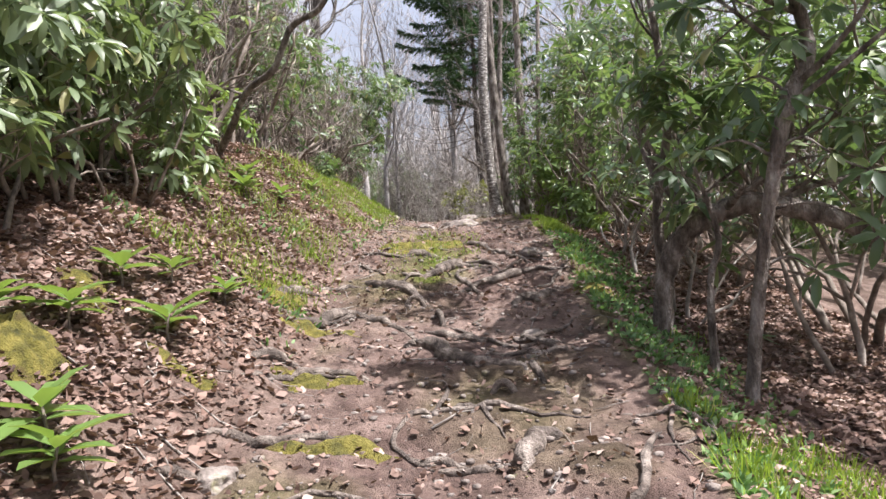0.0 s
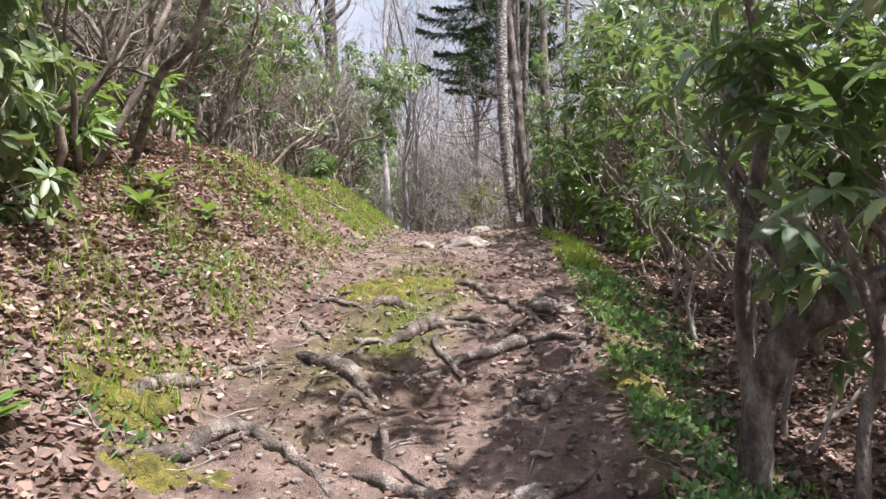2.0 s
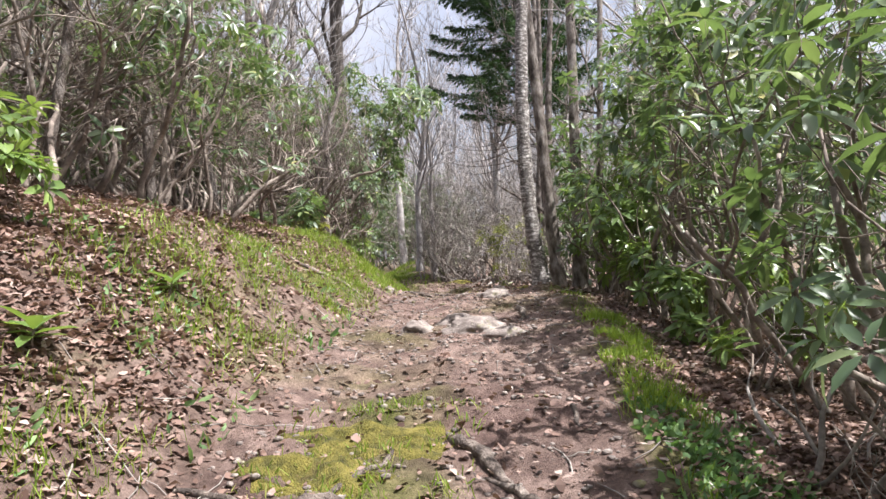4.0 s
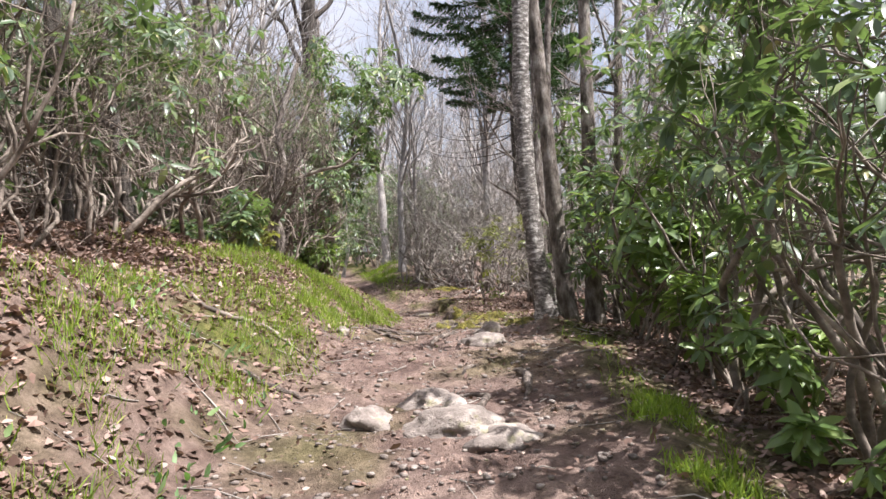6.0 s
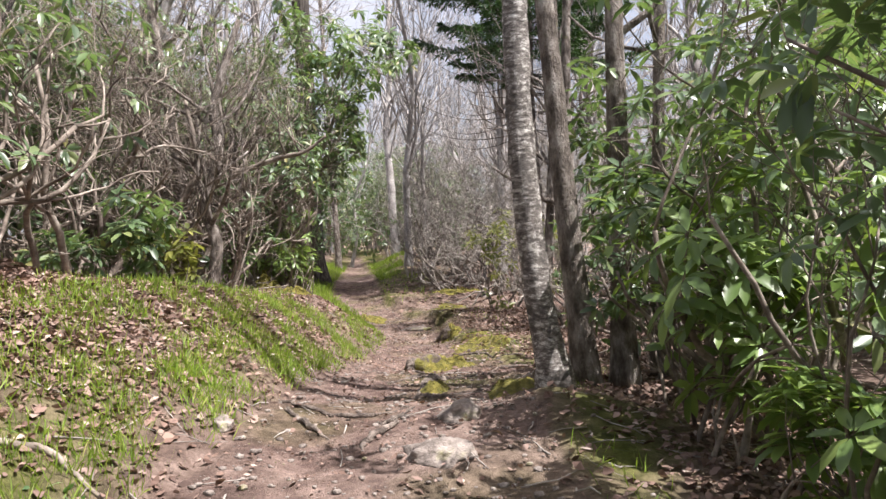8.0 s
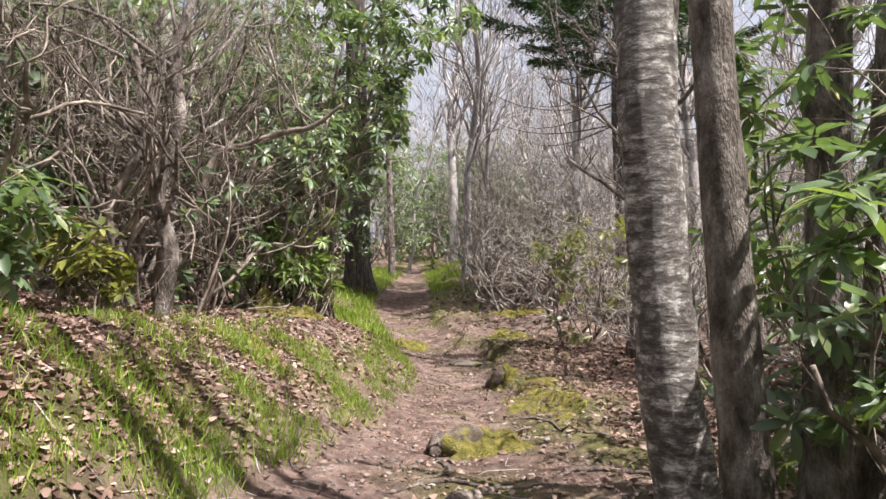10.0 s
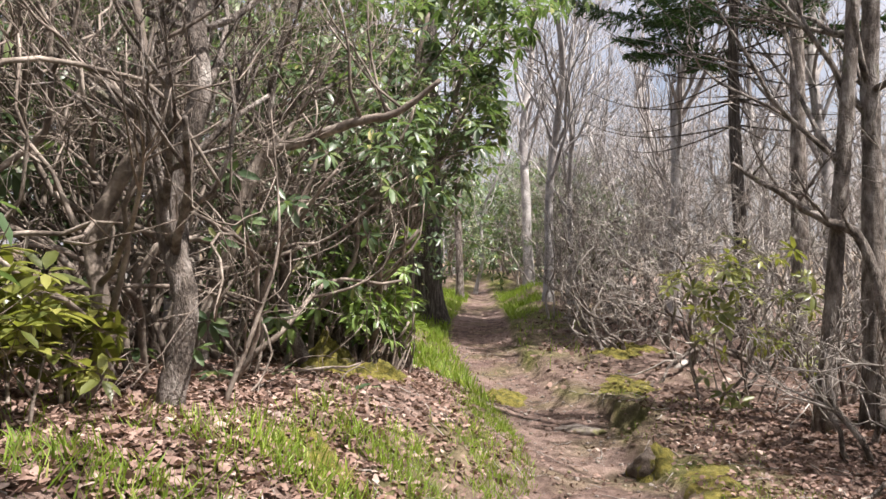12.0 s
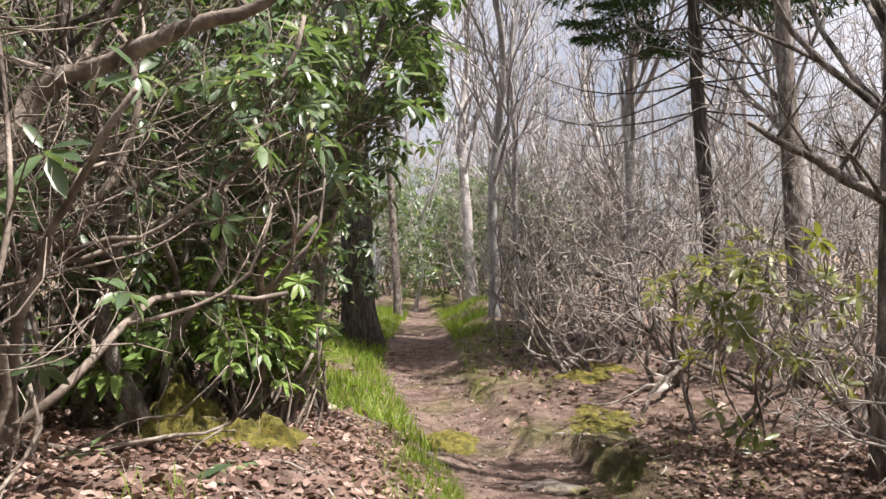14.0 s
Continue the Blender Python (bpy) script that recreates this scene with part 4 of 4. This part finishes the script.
root([(-0.98, 15.1), (-0.54, 14.90), (-0.24, 14.82), (0.1, 15.1)], 0.023, seed=31)
more = random.Random(77)
for k in range(30):
    x, y = more.uniform(-1.0, 0.95), more.uniform(2.6, 8.6) if k < 22 else more.uniform(12, 20)
    if k >= 22:
        x -= 0.4
    a, long = more.choice((0.0, 0.25, -0.4, 2.9, -0.8)) + more.gauss(0, 0.3), more.uniform(0.45, 1.1)
    bend = more.gauss(0, 0.5)
    line = [(x, y), (x + math.cos(a) * long * 0.35, y + math.sin(a) * long * 0.35), (x + math.cos(a + bend) * long * 0.7, y + math.sin(a + bend) * long * 0.7), (x + math.cos(a + bend) * long, y + math.sin(a + bend * 1.5) * long)]
    root(line, more.uniform(0.012, 0.028), "thin exposed root worn by feet on the trail", 0.7, 100 + k)


def arch_root(a, b, high, r, seed):
    a, b = on(*a, -0.05), on(*b, -0.05)
    mid = (a + b) / 2 + (0, 0, high)
    g = Geo()
    tube(g, smooth_line([a, a * 0.75 + b * 0.25 + (0, 0, high * 0.8), mid, a * 0.25 + b * 0.75 + (0, 0, high * 0.8), b], 4), np.full(17, r), 8, 0.12, np.random.default_rng(seed))
    thing("tree_root", g, ROOT, "small root looping out of the trail", "root")


arch_root((-0.32, 5.95), (-0.14, 5.98), 0.13, 0.02, 1)
arch_root((-0.06, 5.75), (0.0, 5.4), 0.1, 0.022, 2)
arch_root((0.25, 4.05), (0.4, 4.0), 0.1, 0.02, 3)


def pebble_shape(rng, rough=0.25, detail=2):
    bm = bmesh.new()
    bmesh.ops.create_icosphere(bm, subdivisions=detail, radius=1)
    off = Vector(rng.normal(0, 9, 3))
    for v in bm.verts:
        v.co *= 1 + rough * noise.noise(v.co * 1.1 + off) + 0.35 * rough * noise.noise(v.co * 2.7 + off) + 0.12 * rough * noise.noise(v.co * 7 + off)
    vs, fs = [tuple(v.co) for v in bm.verts], [[v.index for v in f.verts] for f in bm.faces]
    bm.free()
    return np.array(vs), fs


def stone(x, y, size, label="pale worn stone set in the trail", name="stone", material=None, seed=0, sink=0.55, category="stone"):
    rng = np.random.default_rng(seed)
    v, f = pebble_shape(rng, 0.5, 4)
    g = Geo()
    g.put(v * np.array(size), f)
    ob = thing(name, g, material or ROCK, label, category)
    ob.matrix_basis = pose(x, y, height(x, y) + size[2] * (0.5 - sink), 0, 0, rng.random() * 60 - 30)
    return ob


stone(-0.3, 11.7, (0.15, 0.18, 0.09), "pale pink stone set in the crest of the trail", seed=1)
stone(0.25, 11.5, (0.3, 0.22, 0.11), "pale mossy rock set in the crest of the trail", seed=2)
stone(0.52, 11.3, (0.2, 0.2, 0.1), "pale rock set in the crest of the trail", seed=3)
stone(0.08, 12.1, (0.22, 0.16, 0.1), seed=4)
stone(0.4, 13.9, (0.2, 0.14, 0.09), "grey stone in the trail", seed=5)
stone(0.45, 14.8, (0.16, 0.14, 0.1), "grey stone in the trail", seed=6)
stone(0.86, 7.5, (0.08, 0.08, 0.06), seed=7)
stone(1.0, 7.35, (0.07, 0.06, 0.05), seed=8)
stone(-0.95, 14.2, (0.07, 0.07, 0.05), "grey stone at the foot of the bank", seed=9)
stone(-1.12, 23.5, (0.3, 0.14, 0.08), "flat grey stone step in the trail", seed=10)
stone(-0.32, 18.62, (0.22, 0.2, 0.19), "mossy brown rock in the middle of the trail", "stone", MOSSROCK, 21)
stone(-0.36, 21.95, (0.15, 0.17, 0.17), "mossy rock at the washed-out trail edge", "stone", MOSSROCK, 22)
stone(0.55, 4.6, (0.07, 0.06, 0.03), seed=12)
stone(0.6, 5.1, (0.09, 0.07, 0.04), seed=13)
stone(-0.95, 3.0, (0.1, 0.09, 0.06), seed=14)
stone(0.3, 2.75, (0.13, 0.1, 0.07), seed=15)


def moss_patch(x, y, wide, long, high, seed):
    """A ragged cushion that lies on the ground."""
    g, rings, around = Geo(), 9, 30
    vs = []
    for i in range(rings + 1):
        u = i / rings
        for j in range(around):
            a = j * 6.283 / around
            edge = 1 + 0.45 * noise.noise((math.cos(a) * 1.6 + seed, math.sin(a) * 1.6, seed))
            px, py = x + math.cos(a) * wide * u * edge, y + math.sin(a) * long * u * edge
            lump = 0.6 + 0.7 * noise.noise((px * 7, py * 7, seed)) + 0.3 * noise.noise((px * 22, py * 22, seed))
            vs.append((px, py, height(px, py) - 0.012 + high * (1 - u ** 2.2) * max(0.15, lump)))
    fs = [(i * around + j, i * around + (j + 1) % around, (i + 1) * around + (j + 1) % around, (i + 1) * around + j) for i in range(rings) for j in range(around)]
    g.put(vs, fs)
    thing("moss_cushion", g, MOSS, "ragged cushion of yellow-green moss on the ground", "moss")


for k, (x, y, sx, sy, sz) in enumerate(((-3.0, 21.15, 0.34, 0.3, 0.36), (-2.65, 21.35, 0.4, 0.3, 0.18), (-2.2, 25.2, 0.25, 0.4, 0.1), (-0.85, 27.4, 0.45, 0.4, 0.16), (0.15, 21.45, 0.3, 0.5, 0.06), (0.5, 20.0, 0.25, 0.4, 0.06), (-1.75, 3.1, 0.2, 0.2, 0.16), (-1.3, 3.75, 0.25, 0.12, 0.05), (-0.7, 29.0, 0.6, 0.5, 0.16), (-2.2, 24.9, 0.3, 0.6, 0.14), (-0.1, 18.7, 0.35, 0.4, 0.18), (0.1, 16.2, 0.14, 0.25, 0.14), (0.75, 15.75, 0.25, 0.35, 0.12),
                                       (-0.3, 21.95, 0.2, 0.3, 0.2), (0.15, 20.6, 0.45, 0.7, 0.05), (-0.1, 8.35, 0.5, 0.25, 0.08), (-0.35, 7.95, 0.4, 0.25, 0.07), (-0.9, 5.15, 0.3, 0.18, 0.06), (-0.75, 4.3, 0.3, 0.15, 0.05), (-0.5, 3.42, 0.35, 0.12, 0.05), (-1.9, 4.0, 0.25, 0.2, 0.06), (-1.25, 5.6, 0.25, 0.3, 0.08), (-0.7, 25.4, 0.4, 0.9, 0.06), (-2.0, 18.6, 0.3, 0.4, 0.08), (1.25, 6.2, 0.2, 0.3, 0.07))):
    moss_patch(x, y, sx, sy, sz, k)
root([(-2.3, 13.15), (-1.99, 13.05), (-1.65, 12.75), (-1.36, 13.09), (-1.1, 13.06), (-0.86, 13.03)], 0.022, "bare fallen stick lying on the grassy bank", 1.0, 51, "fallen_stick", STEM)
root([(0.0, 26.5), (0.35, 26.9)], 0.06, "short fallen log on the litter", 0.8, 52, "fallen_log", TWIG)
root([(-0.48, 18.35), (-0.42, 18.5), (-0.2, 18.6)], 0.09, "reddish stump of a broken root in the trail", 0.9, 53)


def seedling(x, y, size, seed):
    rng = np.random.default_rng(seed)
    top = new("rhododendron_seedling")
    g = Geo()
    tube(g, [(0, 0, -0.05), (0.01, 0, 0.05), (0, 0.01, 0.12)], [0.006, 0.006, 0.004], 5)
    part("stem", g, STEM, top)
    for k in range(int(8 + 3 * rng.random())):
        a = k * 2.4 + rng.normal(0, 0.2)
        lift = 0.75 - 0.075 * k + rng.normal(0, 0.12)
        g = Geo()
        long = rng.uniform(0.15, 0.22)
        leaves(g, [(0, 0, 0.12 - 0.006 * k)], [(math.cos(a), math.sin(a), lift)], [(0, 0, 1)], long, long * 0.2, rng.uniform(0.1, 0.3))
        part("leaf", g, FRESH, top)
    tagged(top, "young rhododendron with bright green leaves in litter", "seedling", "rhododendron seedlings on the bank")
    stand(top, x, y, rng.random() * 360, size * 1.15)


for k, (x, y, s) in enumerate(((-1.81, 4.24, 1.1), (-1.73, 3.48, 1.1), (-1.44, 3.95, 1.15), (-1.39, 4.8, 0.8), (-1.9, 3.2, 1.0), (-1.42, 2.64, 1.15), (-1.3, 2.5, 1.1), (-1.65, 4.6, 0.9), (-1.9, 7.3, 1.0), (-2.0, 7.8, 1.0), (-1.7, 8.0, 0.9), (-1.6, 9.3, 0.8))):
    seedling(x, y, s, 200 + k)


def scatter(count, box, chance, seed):
    rng = np.random.default_rng(seed)
    out = []
    while len(out) < count:
        x, y = rng.uniform(box[0], box[1]), rng.uniform(box[2], box[3])
        if rng.random() < chance(x, y):
            out.append((x, y))
    return out


FLAKE_FACES = np.array([[0, 1, 4, 3], [1, 2, 5, 4]])


def litter(count, box, chance, seed, long=0.055):
    """Curled dry leaves, each a folded flake."""
    rng = np.random.default_rng(seed)
    spots = scatter(count, box, chance, seed + 1)
    at = np.array([on(x, y, 0.004 + 0.022 * rng.random()) for x, y in spots])
    n = len(at)
    to = np.stack([rng.normal(0, 1, n), rng.normal(0, 1, n), rng.normal(0, 0.35, n)], 1)
    to /= np.linalg.norm(to, axis=1)[:, None]
    side = np.cross(rng.normal(0, 0.4, (n, 3)) + (0, 0, 1), to)
    side /= np.linalg.norm(side, axis=1)[:, None]
    up = np.cross(to, side)
    size = (long * rng.uniform(0.5, 1.5, n))[:, None]
    wide, curl = size * rng.uniform(0.2, 0.5, n)[:, None], size * rng.uniform(-0.25, 0.35, n)[:, None]
    v = np.stack([at - to * size * 0.5 + side * wide * 0.3, at + side * wide + up * curl * 0.5, at + to * size * 0.5 + side * wide * 0.2 + up * curl * 0.3,
                  at - to * size * 0.5 - side * wide * 0.3, at - side * wide * 0.8 + up * curl, at + to * size * 0.5 - side * wide * 0.2 + up * curl * 0.2], 1)
    g = Geo()
    g.put(v, [])
    g.f = ((np.arange(n) * 6)[:, None, None] + FLAKE_FACES).reshape(-1, 4).tolist()
    thing("leaf_litter", g, LITTER, "dry reddish-brown fallen leaves covering the banks", "leaf litter", kind="stuff", smooth=False)


def bank_litter(x, y):
    d = off_trail(x, y)
    g = green_at(x, y)
    return (0.045 if y < 9 else 0.02) if d < 0 else min(1, 0.15 + d * 1.2) * (1 - 0.8 * g)


litter(85000, (-4.0, 3.4, 1.5, 10), bank_litter, 301, 0.045)
litter(60000, (-4.2, 3.5, 9, 24), bank_litter, 302, 0.05)
litter(22000, (-3.4, -1.2, 13.5, 19.5), lambda x, y: min(1, max(0, off_trail(x, y) - 0.2)), 305, 0.045)
litter(3500, (-6, 4, 24, 34), bank_litter, 303, 0.08)
litter(2200, (-4.6, 0.9, 17, 33), lambda x, y: 1.0 if off_trail(x, y) < 0 else 0.15, 306, 0.035)
litter(4500, (-1.2, 1.3, 2, 20), lambda x, y: 1.0 if off_trail(x, y) < 0 else 0.2, 304, 0.025)


def grass(count, box, chance, seed, tall=0.12, label="bright spring grass on the banks", name="grass", mat=None, lean=0.4, wide=0.0035):
    rng = np.random.default_rng(seed)
    spots = scatter(count, box, chance, seed + 1)
    at = np.array([on(x, y, -0.01) for x, y in spots])
    n = len(at)
    to = np.stack([rng.normal(0, lean, n), rng.normal(0, lean, n), np.ones(n)], 1)
    size = tall * rng.uniform(0.4, 1.3, n)
    g = Geo()
    leaves(g, at, to, rng.normal(0, 1, (n, 3)), size, wide * rng.uniform(0.6, 1.3, n), rng.uniform(0.05, 0.5, n), 0.2)
    thing(name, g, mat or GRASS, label, "grass", kind="stuff")


def clumps(x, y, k=3.0, cut=0.0):
    return max(0, min(1, 0.5 + 1.6 * (noise.noise((x * k, y * k, 41)) - cut)))


grass(3000, (0.9, 2.1, 2.2, 5.5), lambda x, y: step(off_trail(x, y) / 0.2) * step((1.1 - off_trail(x, y)) / 0.6) * clumps(x, y, 3, 0.1) * (1.0 if y < 3.7 else 0.03), 401, 0.11)
grass(3600, (0.9, 2.1, 5.5, 14), lambda x, y: step((off_trail(x, y) + 0.05) / 0.15) * step((0.5 - off_trail(x, y)) / 0.3) * clumps(x, y, 2.5, 0.1) * (1 if 8.4 < y < 12.0 else 0.04), 402, 0.1)
grass(9000, (-3.4, -0.8, 5, 15), lambda x, y: step(off_trail(x, y) / 0.3) * step((1.7 - off_trail(x, y)) / 0.8) * clumps(x, y, 2, 0.08) * (1 if y > 9 else 0.6), 403, 0.11)
grass(8000, (-3.2, -0.8, 14.0, 20.0), lambda x, y: step(off_trail(x, y) / 0.2) * step((1.5 - off_trail(x, y)) / 0.8) * clumps(x, y, 2.2, 0.03), 404, 0.12)
grass(2600, (-3.4, -1.0, 20.0, 24), lambda x, y: step(off_trail(x, y) / 0.25) * step((0.9 - off_trail(x, y)) / 0.6) * clumps(x, y, 2.6, 0.1), 411, 0.1)
grass(8000, (-7.5, -1.0, 24, 43), lambda x, y: (1 if x < table(EDGE, y, 1) or y > 33 else 0.04) * step(off_trail(x, y) / 0.15) * step((1.5 - off_trail(x, y)) / 0.8) * clumps(x, y, 1.2, -0.1), 405, 0.2, wide=0.008)
grass(2500, (-3.2, -1.4, 13.5, 18.5), lambda x, y: step((off_trail(x, y) - 0.5) / 0.3) * clumps(x, y, 2.2, 0.2), 410, 0.1)
grass(900, (-1, 1.6, 15, 28), lambda x, y: step(off_trail(x, y) / 0.2) * step((1.4 - off_trail(x, y)) / 0.7) * clumps(x, y, 1.5, 0.15), 406, 0.07)
grass(900, (-0.7, 0.4, 7.2, 8.8), lambda x, y: clumps(x, y, 3) * (1 - min(1, abs(x + 0.1) / 0.6)), 407, 0.07)
grass(8500, (1.0, 2.2, 2.4, 9), lambda x, y: step(off_trail(x, y) / 0.1) * step((0.9 - off_trail(x, y)) / 0.4) * clumps(x, y, 3, -0.1), 408, 0.06, "low green weeds along the trail edge", "ground_weeds", WEED, 1.2, 0.016)
grass(1100, (-2.6, -0.9, 4.5, 13), lambda x, y: clumps(x, y, 1.6, 0.3), 409, 0.08, "low green weeds on the bank", "ground_weeds", WEED, 1.2, 0.014)


def gravel(count, box, seed):
    rng = np.random.default_rng(seed)
    v, f = pebble_shape(rng, 0.4, 1)
    g = Geo()
    for x, y in scatter(count, box, lambda x, y: 1.0 if off_trail(x, y) < -0.02 else 0.08, seed + 1):
        s = 0.005 + 0.028 * rng.random() ** 5
        a = rng.random() * 6.3
        turn = np.array(((math.cos(a), -math.sin(a), 0), (math.sin(a), math.cos(a), 0), (0, 0, 1)))
        g.put((v * (s, s * rng.uniform(0.6, 1), s * 0.6)) @ turn + on(x, y, s * 0.2), f)
    thing("gravel", g, ROCK, "small pale stones scattered on the earth trail", "gravel", kind="stuff")


gravel(6500, (-1.4, 1.5, 2.3, 16), 501)
gravel(2500, (-4.2, 1.0, 16, 29), 502)


def twigs(count, box, seed):
    rng = np.random.default_rng(seed)
    g = Geo()
    for x, y in scatter(count, box, lambda x, y: 0.3 if off_trail(x, y) < 0 else 1.0, seed + 1):
        a, long = rng.random() * 6.3, rng.uniform(0.08, 0.4)
        d = np.array((math.cos(a), math.sin(a), 0))
        pts = [on(*(np.array((x, y)) + d[:2] * long * u + rng.normal(0, 0.012, 2)), 0.012) for u in (0, 0.35, 0.7, 1)]
        tube(g, pts, np.array((1, 0.9, 0.8, 0.5)) * rng.uniform(0.002, 0.006), 4)
    thing("fallen_twigs", g, TWIG, "thin grey fallen twigs on the ground", "twigs", kind="stuff")


twigs(1500, (-3.5, 3, 2, 26), 601)
